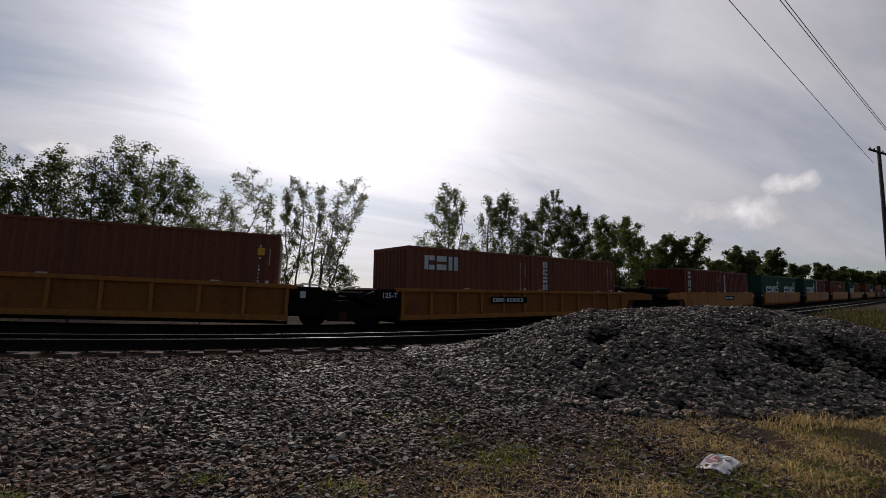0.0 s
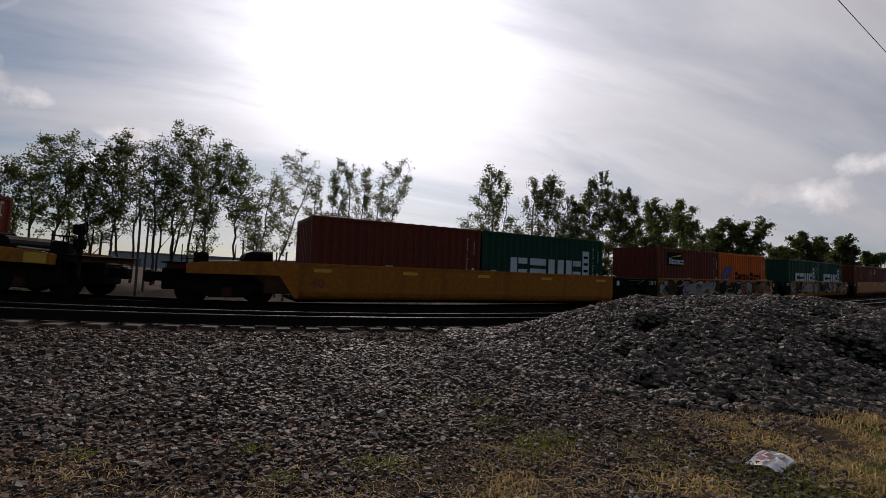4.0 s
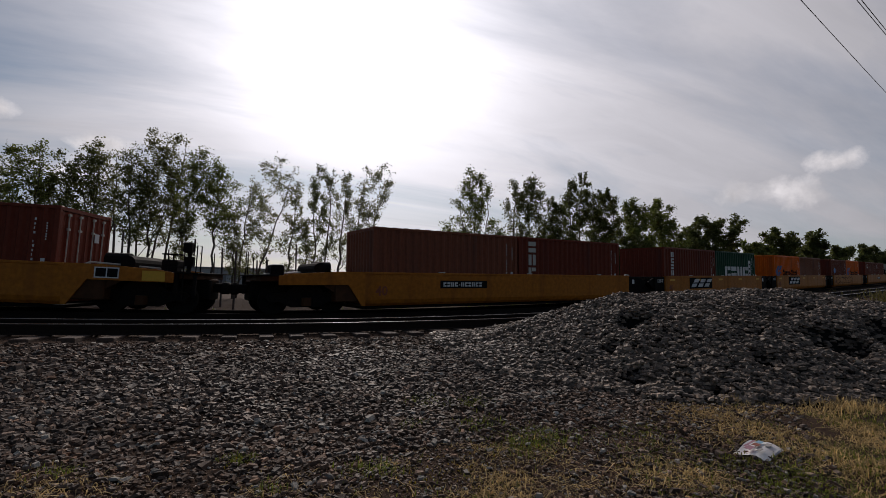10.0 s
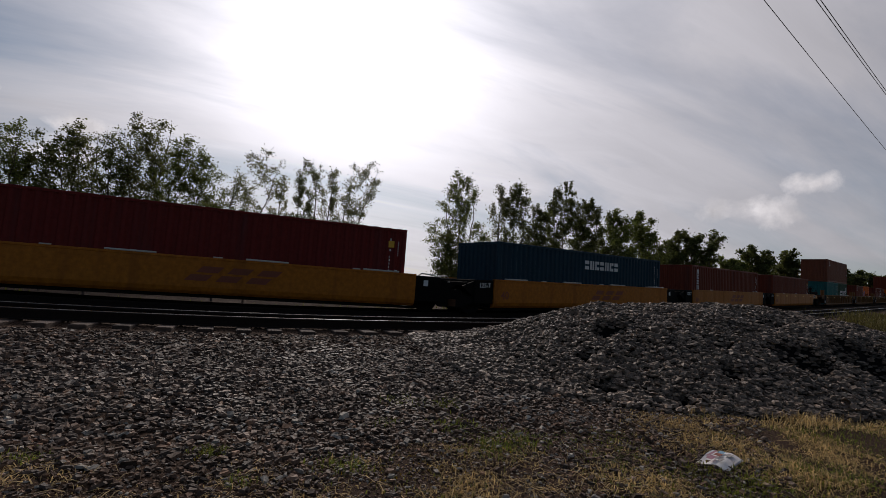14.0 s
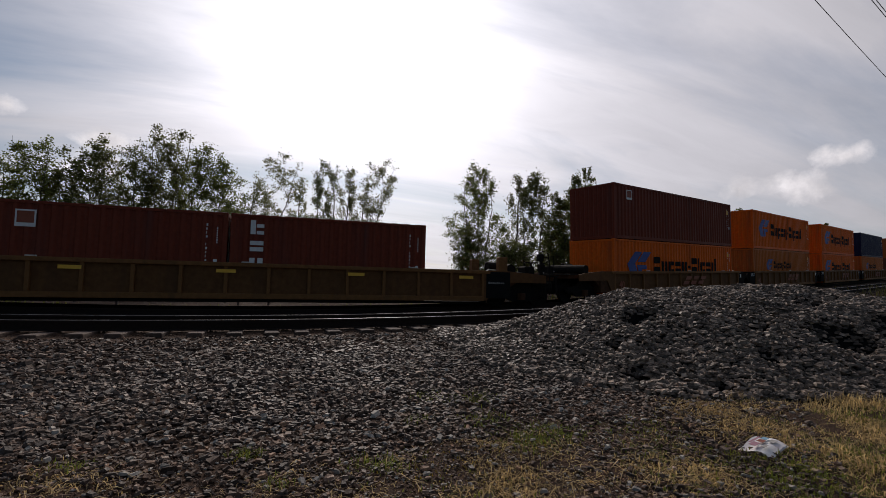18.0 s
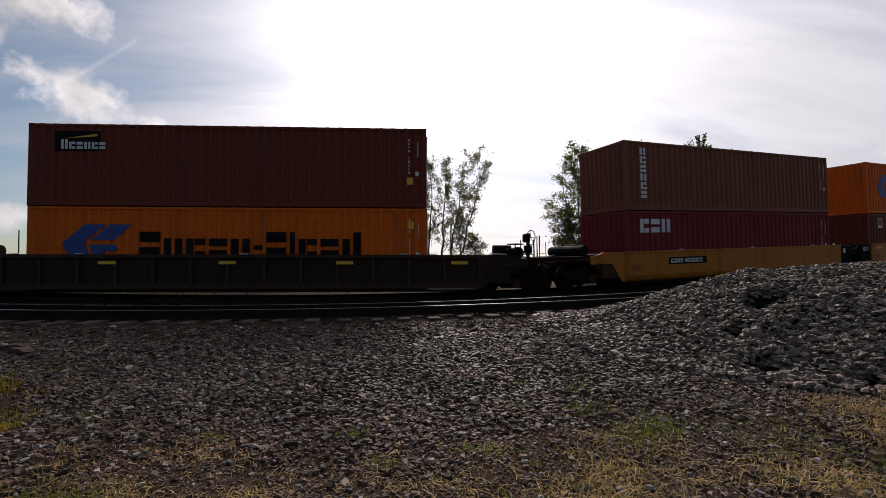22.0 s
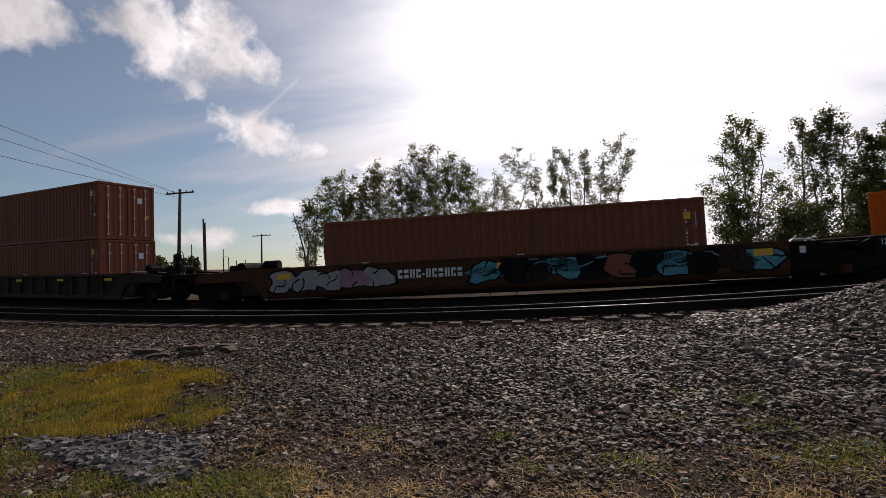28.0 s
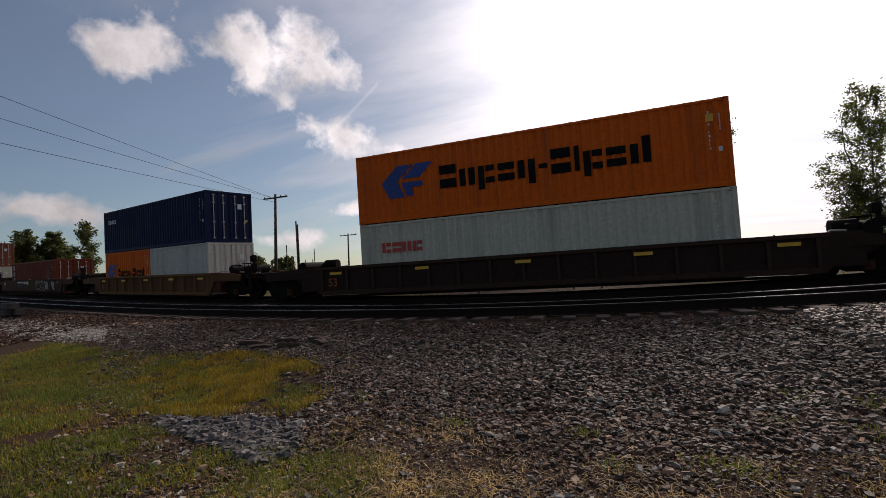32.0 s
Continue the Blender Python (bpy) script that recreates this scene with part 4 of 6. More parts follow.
def bogie(parent, x, wheelbase=1.75):
    """A two-axle truck with side frames, springs and bolster."""
    b = part("bogie", kept(("bolster",), lambda: Shape().box(-.22, .22, -1.05, 1.05, .42, .72, .03).mesh("bolster", M["iron"])), parent, (x, 0, 0), "black cast bogie")

    def frame_mesh():
        s = Shape()
        s.prism([(-1.15, .52), (-1.05, .62), (-.55, .66), (-.32, .86), (.32, .86), (.55, .66), (1.05, .62), (1.15, .52), (1.05, .36), (.78, .40), (.42, .22), (-.42, .22), (-.78, .40), (-1.05, .36)], -.06, .06)
        return s.mesh("side_frame", M["iron"])
    fr = kept(("side_frame",), frame_mesh)
    sp = kept(("springs",), lambda: Shape().tube([(0, 0, .26), (0, 0, .32), (0, 0, .44), (0, 0, .5)], .15, 10).mesh("spring_nest", M["rust"]))
    for y in (-1.0, 1.0):
        part("side_frame", fr, b, (0, y, 0))
        part("spring_nest", sp, b, (0, y - 0.09, 0))
    ws = kept(("wheelset",), wheelset)
    for o in (-wheelbase / 2, wheelbase / 2):
        part("wheelset", ws, b, (o, 0, 0.42))
    return b


def side_smooth(L, top, mat, name):
    """A plain pressed well side with rounded lower edge and upper chord, outside at y = 0."""
    s = Shape()
    pts = [(0.0, top), (0.0, 0.42), (0.04, 0.30), (0.12, 0.22), (0.2, 0.22), (0.12, top)]
    b = len(s.v)
    for x in (-L / 2, L / 2):
        s.v += [(x, y, z) for y, z in pts]
    n = len(pts)
    s.f += [(b + i, b + n + i, b + n + (i + 1) % n, b + (i + 1) % n) for i in range(n)]
    s.f += [tuple(b + i for i in range(n - 1, -1, -1)), tuple(b + n + i for i in range(n))]
    s.box(-L / 2, L / 2, -0.02, 0.13, top - 0.07, top, 0.01)
    return s.mesh(name, mat)


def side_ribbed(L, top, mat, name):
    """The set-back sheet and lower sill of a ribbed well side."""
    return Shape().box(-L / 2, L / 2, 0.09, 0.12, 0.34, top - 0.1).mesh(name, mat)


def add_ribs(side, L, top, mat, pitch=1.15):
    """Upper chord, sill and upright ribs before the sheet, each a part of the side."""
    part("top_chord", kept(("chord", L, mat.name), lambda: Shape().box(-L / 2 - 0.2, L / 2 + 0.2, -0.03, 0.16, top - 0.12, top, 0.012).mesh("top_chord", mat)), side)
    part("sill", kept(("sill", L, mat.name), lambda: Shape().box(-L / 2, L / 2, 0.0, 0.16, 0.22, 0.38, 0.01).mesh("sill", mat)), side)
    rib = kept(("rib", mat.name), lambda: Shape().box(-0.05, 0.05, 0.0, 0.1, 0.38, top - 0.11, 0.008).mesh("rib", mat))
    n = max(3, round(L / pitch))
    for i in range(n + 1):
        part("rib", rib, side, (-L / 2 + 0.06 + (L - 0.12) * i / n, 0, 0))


def rail_loop(pts, r=0.017):
    return Shape().tube(pts, r, 5)


def brake_stand():
    """A post with a flat hand wheel beside its head."""
    s = Shape()
    s.box(-.05, .05, -.05, .05, 1.1, 2.02, .008)
    s.box(-.12, .12, -.1, .1, 1.35, 1.62, .02)
    ring = [(-.42 + .27 * math.cos(a * math.pi / 7), .27 * math.sin(a * math.pi / 7), 1.66) for a in range(15)]
    s.tube(ring, 0.016, 5, False)
    for a in range(0, 14, 4):
        s.tube([(-.42, 0, 1.64), ring[a]], 0.011, 4)
    s.tube([(-.42, 0, 1.2), (-.42, 0, 1.66)], .02, 5)
    rim = [(.10 + .09 * math.cos(a * math.pi / 7), -.22 * math.cos(a * math.pi / 7), 1.88 + .24 * math.sin(a * math.pi / 7)) for a in range(15)]
    s.tube(rim, 0.015, 5, False)
    for a in range(0, 14, 4):
        s.tube([(.10, 0, 1.88), rim[a]], 0.010, 4)
    s.box(-.16, .06, -.12, .12, 1.72, 2.0, .03)
    return s.mesh("hand_brake", M["iron"])


HALF_W = 1.46


def slanted(parent, where, pitch, h, mat, label):
    """Three pairs of slanted plain bars."""
    first = None
    for i in range(3):
        for low in (0.0, 0.56):
            x, z = i * pitch + low * 0.5 * h / 0.36 * 0.85, low * h
            me = kept(("slant", pitch, i, low, mat.name), lambda: Shape().prism([(x, z), (x + .38 * h, z + .42 * h), (x + .38 * h + .7 * pitch, z + .42 * h), (x + .7 * pitch, z)], -.004, 0).mesh("bar", mat))
            if first is None:
                first = part("wordmark", me, parent, where, label)
            else:
                part("bar", me, first)



def well_car(kind, L, gap_left, gap_right, first, last, seed, plate, tag_text="125-T", size="40"):
    """One unit: well sides, floor, end decks; ends that couple have a bogie of their own, inner ends share one.
    Origin at the middle of the well on the rail tops."""
    rnd = random.Random(seed)
    body = {"Y": "yellow", "T": "tan", "O": "olive", "R": "rust", "D": "mud"}[kind[0]]
    top = 1.28
    e = new("well_car", None)
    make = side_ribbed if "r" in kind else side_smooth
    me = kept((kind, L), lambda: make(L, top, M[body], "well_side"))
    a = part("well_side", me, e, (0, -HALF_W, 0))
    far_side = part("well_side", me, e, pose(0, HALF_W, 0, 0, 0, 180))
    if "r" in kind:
        # ribs and chord take the lighter copy, as if catching light before the sheet
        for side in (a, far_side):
            add_ribs(side, L, top, M[{"T": "tan_lit", "O": "olive_lit"}.get(kind[0], "mud_lit")])
    if kind == "Or53":
        for sgn in (-1, 1):
            for y in (-1.25, 1.25):
                part("corner_guide", kept(("guide53",), lambda: Shape().box(-.16, .16, -.14, .14, 1.1, 1.78, .02).mesh("corner_guide", M["olive_lit"])), e, (sgn * (L / 2 + 0.75), y, 0))
    part("well_floor", kept(("floor", L), lambda: Shape().box(-L / 2, L / 2, -1.3, 1.3, .12, .20).mesh("well_floor", M["black"])), e)
    for sgn, gap, end in ((-1, gap_left, first), (1, gap_right, last)):
        d = gap
        x0, x1 = L / 2 - 0.02, L / 2 + d
        def deck():
            s = Shape()
            s.box(x0, x1 - 0.25, -1.25, 1.25, 0.98, 1.14, 0.02)
            s.box(x0, x0 + 0.95, -1.40, 1.40, 0.36, 1.24, 0.03)
            s.prism([(x0 + .9, .62), (x0 + 1.5, .98), (x0 + .9, 1.2)], -1.34, -1.28)
            s.prism([(x0 + .9, .62), (x0 + 1.5, .98), (x0 + .9, 1.2)], 1.28, 1.34)
            s.box(x0 + .9, x1 - 0.1, -.32, .32, 0.62, 1.0, 0.03)
            return s.mesh("end_deck", M["black"] if not end else M["mud" if kind[0] in "DR" else "rust"])
        dk = part("end_deck", kept(("deck", L, round(d, 2), end, body), deck), e, pose(0, 0, 0, 0, 0, 180 if sgn < 0 else 0), "black end deck" if not end else "")
        pipes = kept(("pipes", round(d, 1), L), lambda: rail_loop([(L / 2 + .2, -1.1, 1.24), (L / 2 + .35, -1.0, 1.33), (L / 2 + .9, -.8, 1.30), (L / 2 + d * .8, -.5, 1.2)], 0.025).tube([(L / 2 + .3, -1.2, 1.2), (L / 2 + .8, -1.1, 1.12), (L / 2 + d * .9, -1.05, 1.1)], 0.02, 5).mesh("air_hose", M["lash"]))
        part("air_hose", pipes, e, pose(0, 0, 0, 0, 0, 0 if sgn > 0 else 180), "pale air hose")
        if end:
            bx = sgn * (L / 2 + d * 0.52)
            bogie(e, bx)
            turned = pose(0, 0, 0, 0, 0, 0 if sgn > 0 else 180)
            part("walkway", kept(("walkway", L, round(d, 2)), lambda: Shape().box(L / 2 + d - .75, L / 2 + d - .12, -1.38, 1.38, 1.13, 1.17, .008).box(L / 2 + d - .7, L / 2 + d - .62, -1.36, -1.28, .55, 1.13).box(L / 2 + d - .25, L / 2 + d - .17, -1.36, -1.28, .55, 1.13).mesh("walkway", M["iron"])), e, turned, "black iron end walkway")
            part("air_reservoir", kept(("reservoir", L), lambda: Shape().tube([(L / 2 + 1.25, -1.0, 1.36), (L / 2 + 1.25, .9, 1.36)], .19, 12).mesh("air_reservoir", M["iron"])), e, turned)
            part("valve_box", kept(("valve", L, round(d, 2)), lambda: Shape().box(L / 2 + d - 1.25, L / 2 + d - .85, -.9, -.3, 1.14, 1.5, .04).mesh("valve_box", M["iron"])), e, turned)
            part("draft_sill", kept(("draft", L, round(d, 2)), lambda: Shape().box(L / 2 + .2, L / 2 + d - .1, -.42, .42, .4, .98, .03).mesh("draft_sill", M["iron"])), e, turned)
            part("coupler", kept(("coupler", L, round(d, 2)), lambda: Shape().box(L / 2 + d - .3, L / 2 + d + .25, -.14, .14, .62, .88, .03).box(L / 2 + d + .1, L / 2 + d + .36, -.2, .12, .58, .92, .05).mesh("coupler", M["iron"])), e, pose(0, 0, 0, 0, 0, 0 if sgn > 0 else 180))
            loop = kept(("grab", L, round(d, 2)), lambda: rail_loop([(L / 2 + d - .25, -1.2, .5), (L / 2 + d - .25, -1.2, 1.9), (L / 2 + d - .25, -.85, 1.9), (L / 2 + d - .25, -.85, 1.1)]).mesh("grab_rail", M["iron"]))
            part("grab_rail", loop, e, pose(0, 0, 0, 0, 0, 0 if sgn > 0 else 180))
            part("ladder", kept(("ladder", L, round(d, 2)), lambda: Shape().tube([(L / 2 + d - .9, -1.36, .45), (L / 2 + d - .9, -1.36, 1.75)], .016, 5).tube([(L / 2 + d - .5, -1.36, .45), (L / 2 + d - .5, -1.36, 1.75)], .016, 5).tube([(L / 2 + d - .9, -1.36, .6), (L / 2 + d - .5, -1.36, .6)], .014, 5).tube([(L / 2 + d - .9, -1.36, .95), (L / 2 + d - .5, -1.36, .95)], .014, 5).tube([(L / 2 + d - .9, -1.36, 1.3), (L / 2 + d - .5, -1.36, 1.3)], .014, 5).mesh("ladder", M["iron"])), e, pose(0, 0, 0, 0, 0, 0 if sgn > 0 else 180))
            part("brake_cylinder", kept(("cyl", L, round(d, 2)), lambda: Shape().tube([(L / 2 + .5, -.5, 1.42), (L / 2 + 1.1, -.5, 1.42)], .2, 12).box(L / 2 + .55, L / 2 + 1.0, -.6, -.4, 1.1, 1.3).mesh("brake_cylinder", M["iron"])), e, pose(0, 0, 0, 0, 0, 0 if sgn > 0 else 180))
            if sgn > 0:
                part("hand_brake", kept(("brake",), brake_stand), e, (L / 2 + d - .55, -.85, -.02), "iron hand brake wheel on a stand")
            def plate_shape():
                xa, xb = L / 2 - .02, L / 2 + d - .7
                outline = [(xa, .24), (xa + .12, .24), (xa + .55, .88), (xb, .88), (xb, 1.14), (xb - .35, 1.2), (xa + .9, 1.28), (xa, 1.28)]
                return Shape().prism(outline, -.023, .023).mesh("end_plate", M[body])
            for yp in (-HALF_W + .027, HALF_W - .027):
                part("end_plate", kept(("overhang", L, round(d, 2), body), plate_shape), e, turned @ Matrix.Translation((0, yp, 0)), "side plate reaching over the bogie")
            if sgn > 0 and kind == "Y":
                part("reflector", kept(("endreflector",), lambda: Shape().box(0, .55, -.004, 0, 0, .26).mesh("reflector", M["sign_yellow"])), e, (L / 2 + d - 1.45, -HALF_W, .9), "orange-yellow reflector")
                f = part("data_frame", kept(("dataframe",), lambda: Shape().box(0, .58, -.006, 0, 0, .03).box(0, .58, -.006, 0, .25, .28).box(0, .03, -.006, 0, .03, .25).box(.275, .305, -.006, 0, .03, .25).box(.55, .58, -.006, 0, .03, .25).mesh("data_frame", M["sign_white"])), e, (L / 2 + .7, -HALF_W, .93), "white framed data panel")
                part("panel_field", kept(("datafield",), lambda: Shape().box(.03, .275, -.003, 0, .03, .25).box(.305, .55, -.003, 0, .03, .25).mesh("panel_field", M["sign_black"])), f)
        elif kind == "Or53":
            def inner_plate():
                xa, xb = L / 2 - .02, L / 2 + d - .03
                return Shape().prism([(xa, .30), (xa + .95, .30), (xa + 1.2, .88), (xb, .88), (xb, 1.22), (xa, 1.28)], -.023, .023).mesh("end_plate", M[body])
            for yp in (-HALF_W + .027, HALF_W - .027):
                part("end_plate", kept(("inner53", round(d, 2)), inner_plate), e, pose(0, 0, 0, 0, 0, 0 if sgn > 0 else 180) @ Matrix.Translation((0, yp, 0)))
        if sgn > 0 and not end:
            bogie(e, L / 2 + d)          # shared with the next unit
    # markings
    fx = lambda x, z: (x, -HALF_W - 0.006, z)
    if kind != "D":
        part("size_number", words(size, 0.42, M["sign_rust" if kind[0] in "YTO" else "tan"]), e, fx(-L / 2 + 0.35, 0.55), "dark red stencilled number")
    if kind == "Or53":
        part("end_plate", kept(("endplate53",), lambda: Shape().box(0, .92, -.006, 0, 0, .92).mesh("black_panel", M["sign_black"])), e, (-L / 2 - .98, -HALF_W, 0.32), "black panel")
        q = part("black_panel", CACHE[("endplate53",)], e, (L / 2 + .06, -HALF_W, 0.32), "black panel")
        tagged(part("small_print", kept(("print53",), lambda: glyphs(8, .07, "XxxxXxxx", .3, .8, .3, 1)[0].mesh("small_print", M["spray_grey"])), q, (.08, -.007, .5), "grey unreadable marks"), kind="stuff")
        part("load_mark", words("125T", 0.34, M["sign_white"]), e, (-L / 2 - .92, -HALF_W - 0.009, 0.42), "white stencilled writing")
    elif not first:
        part("load_mark", words(tag_text, 0.24, M["sign_white"]), e, (-L / 2 - 0.72, -1.412, 0.96), "white stencilled writing")
    w = kept(("label",), lambda: Shape().box(0, .16, -.004, 0, 0, .2).mesh("label", M["sign_white"]))
    part("label", w, e, (L / 2 + 0.3, -1.405, 0.9))
    if plate == "nums":
        p = kept(("numplate",), lambda: Shape().box(0, 2.0, -.004, 0, 0, .26).mesh("number_plate", M["sign_black"]))
        n = part("number_plate", p, e, fx(-L / 2 + 1.5 + (seed * 37 % 11) * 0.62, 0.76), "black number plate")
        ob = part("number_row", kept(("nummarks",), lambda: glyphs(11, .15, "XXXX-XXXXXX", .28, .72, .20, 2)[0].mesh("number_row", M["sign_white"])), n, (0.12, -0.005, 0.055), "white unreadable marks")
        tagged(ob, kind="stuff")
    elif plate == "ttx":
        p = kept(("ttxplate",), lambda: Shape().box(0, 2.75, -.004, 0, 0, .58).mesh("name_plate", M["sign_black"]))
        n = part("name_plate", p, e, fx(-3.9 if seed < 22 else -1.3, 0.60), "black name plate")
        slanted(n, (0.18, -0.005, 0.08), 0.78, 0.43, M["sign_white"], "white slanted unlettered shapes")
    elif plate == "red":
        slanted(e, fx(-0.4, 0.6), 0.8, 0.43, M["sign_rust"], "dark red slanted unlettered shapes")
    lash = kept(("lash",), lambda: Shape().box(-.12, .12, -.03, .05, 0, .035, .008).mesh("guide", M["lash"]))
    if seed in (5, 23, 24):
        rub = kept(("rub",), lambda: Shape().box(-.6, .6, -.05, .05, 0, .05, .01).mesh("rub_strip", M["lash"]))
        for i in range(4):
            part("rub_strip", rub, e, (-L / 2 + 1.2 + (L - 2.4) * i / 3, -HALF_W + 0.05, top + .002), "pale rub strip")
    for i in range(3):
        part("guide", lash, e, (-L / 2 + L * (i + 0.7) / 3.2, -HALF_W + 0.03, top))
    if plate in ("ttx", "none") or kind in ("Ds", "Rs"):
        big = kind == "Rs"
        ref = kept(("reflector", big), lambda: Shape().box(-.26, .26, -.004, 0, -.1 if big else 0, .1).mesh("reflector", M["sign_yellow"]))
        for i in range(3 if big else 5):
            part("reflector", ref, e, fx(-L / 2 + 0.7 + (L - 1.4) * i / (2 if big else 4), 1.02 if kind[0] == "Y" else 0.98), "bright yellow reflector strip")
    return e


def graffiti(e, x0, x1, z0, z1, fills, line, seed, n):
    """Sprayed bulging shapes with outlines and slits, none of them readable."""
    rnd = random.Random(seed)
    w, mid, half = (x1 - x0) / n, (z0 + z1) / 2, (z1 - z0) / 2

    def blob(cx, cz, rx, rz, lumps, pts=15):
        p = [rnd.uniform(0, 6.28) for _ in range(3)]
        out = []
        for k in range(pts):
            a = 2 * math.pi * k / pts
            r = 1 + lumps * (math.sin(2 * a + p[0]) * .9 + math.sin(3 * a + p[1]) * .7 + math.sin(5 * a + p[2]) * .5)
            sq = max(abs(math.cos(a)), abs(math.sin(a))) ** -.55
            out.append((cx + math.cos(a) * rx * r * sq, max(z0 - .02, min(z1 + .02, cz + math.sin(a) * rz * r * sq))))
        return out

    def lay(name, pts, y, mat, label):
        part(name, Shape().prism(pts, y - 0.001, y).mesh(name, mat), e, None, label)

    for i in range(n):
        cx, y = x0 + w * (i + .5), -HALF_W - 0.004 - 0.0016 * (i % 2)
        outer = blob(cx + rnd.uniform(-.08, .08) * w, mid + rnd.uniform(-.08, .08) * half, w * .66, half * .97, .2)
        ox, oz = sum(q[0] for q in outer) / len(outer), sum(q[1] for q in outer) / len(outer)
        lay("spray_outline", outer, y, line, "sprayed outline")
        lay("spray_patch", [(ox + (a - ox) * .84, oz + (b - oz) * .87) for a, b in outer], y - .0036, fills[i % len(fills)], "sprayed colour patch")
        hook = Shape()
        for q in range(2):
            a, pts = rnd.uniform(0, 6.28), [Vector((ox + rnd.uniform(-.2, .2) * w, 0, oz + rnd.uniform(-.4, .4) * half))]
            for k in range(5):
                a += rnd.uniform(-.5, 1.0)
                step = pts[-1] + Vector((math.cos(a) * w * .13, 0, math.sin(a) * half * .26))
                step.z = max(z0 + .04, min(z1 - .04, step.z))
                pts.append(step)
            for u, v in zip(pts, pts[1:]):
                d = v - u
                if d.length > 1e-3:
                    nrm = Vector((-d.z, 0, d.x)).normalized() * rnd.uniform(.014, .03)
                    b = len(hook.v)
                    hook.v += [(g.x, y - .0056, g.z) for g in (u - d * .1 - nrm, v + d * .1 - nrm, v + d * .1 + nrm, u - d * .1 + nrm)]
                    hook.f.append((b, b + 1, b + 2, b + 3))
        tagged(part("spray_line", hook.mesh("spray_line", line), e, None, "sprayed scrawl"), kind="stuff")


# The train from its front: kind, metres to the box's front end, well length, plate, boxes (deck: [(colour, feet, style), ...])
CARS_HEAD = [
    ("Tr", -10.9, 0, "nums", [("brown", 40, "")]),
    ("Tr", 5.2, 2, "nums", [("brown", 20, "CAI"), ("brown", 20, "TRITON")]),
    ("Y", 25.5, 1, "nums", [("maroon", 20, "GOLD"), ("maroon", 20, "TRITON")]),
    ("Y", 41.6, 0, "red", [("green", 20, "UASC"), ("green", 20, "UASC")]),
    ("Y", 57.7, 0, "red", [("green", 20, "UASC"), ("maroon", 20, "GOLD")]),
    ("Y", 73.8, 0, "none", [("maroon", 20, ""), ("maroon", 20, "TOUAX")]),
    ("Y", 89.9, 2, "none", [("green", 20, "UASC"), ("maroon", 20, "")]),
]
CARS_SECOND = [
    ("Y", 111.1, 1, "none", [("maroon", 20, ""), ("green", 20, "UASC")]),
    ("Y", 127.1, 0, "spray", [("maroon", 20, "BEACON"), ("orange", 20, "hl")]),
    ("Y", 143.2, 0, "spray", [("green", 20, "UASC"), ("green", 20, "UASC")]),
    ("Y", 159.3, 0, "none", [("maroon", 20, ""), ("maroon", 20, "badge")]),
    ("Y", 175.1, 2, "nums", [("maroon", 20, "badge"), ("maroon", 20, "badge")]),
]
CARS_THIRD = [
    ("Y", 195.7, 1, "nums", [("maroon", 20, "tex"), ("maroon", 20, "TRITON")]),
    ("Y", 211.6, 0, "ttx", [("green", 20, "UASC"), ("maroon", 20, "")]),
    ("Y", 227.2, 0, "ttx", [("brown", 20, "badge"), ("maroon", 20, "TOUAX")]),
    ("Y", 243.3, 0, "ttx", [("maroon", 20, ""), ("maroon", 20, "disc")]),
    ("Y", 259.2, 2, "spray2", [("orange", 20, "hl"), ("maroon", 20, "tex")]),
]
CARS_FOURTH = [
    ("Y", 279.3, 1, "nums", [("brown", 20, ""), ("maroon", 20, "GOLD")]),
    ("Y", 295.2, 0, "ttx", [("maroon", 20, "TRITON"), ("green", 20, "UASC")]),
    ("Y", 311.2, 0, "ttx", [("orange", 20, "hl"), ("brown", 20, "")]),
    ("Y", 327.1, 0, "tags", [("maroon", 20, "disc"), ("orange", 20, "hl")]),
    ("Y", 342.8, 2, "nums", [("maroon", 20, "badge"), ("maroon", 20, "badge")]),
]
CARS_FIFTH = [
    ("Y", 363.3, 1, "nums", [("white", 40, "CSAV")]),
    ("Y", 379.2, 0, "red", [("wine", 40, "")]),
    ("Y", 395.1, 0, "red", [("blue", 40, "CAPITAL")]),
    ("Y", 411.2, 0, "red", [("maroon", 40, "TRITON")]),
    ("Y", 427.3, 2, "none", [("maroon", 40, "")]),
]
CARS_LONG = [
    ("Or53", 448.6, 1, "none", [("teal", 20, ""), ("green", 20, "UASC")], [("brown", 40, "badge")]),
    ("Or53", 468.3, 0, "none", [("maroon", 20, "badge"), ("orange", 20, "hl")]),
    ("Or53", 487.8, 2, "none", [("maroon", 20, "badge"), ("maroon", 20, "tex")]),
]
CARS_STACKED = [
    ("Or", 509.4, 1, "red", [("orange", 40, "HL")], [("maroon", 40, "badge")]),
    ("Or", 525.0, 0, "red", [("faded", 40, "HLs")], [("orange", 40, "HL")]),
    ("Or", 540.8, 0, "red", [("orange", 40, "HL")], [("orange", 40, "HL")]),
    ("Or", 556.4, 0, "red", [("faded", 40, "HLs")], [("navy", 40, "")]),
    ("Or", 572.0, 2, "nums", [("brown", 40, "")], [("faded", 40, "HLs")]),
    ("Dr", 591.6, 3, "none", [("orange", 40, "HL")], [("maroon", 40, "BEACON")]),
]
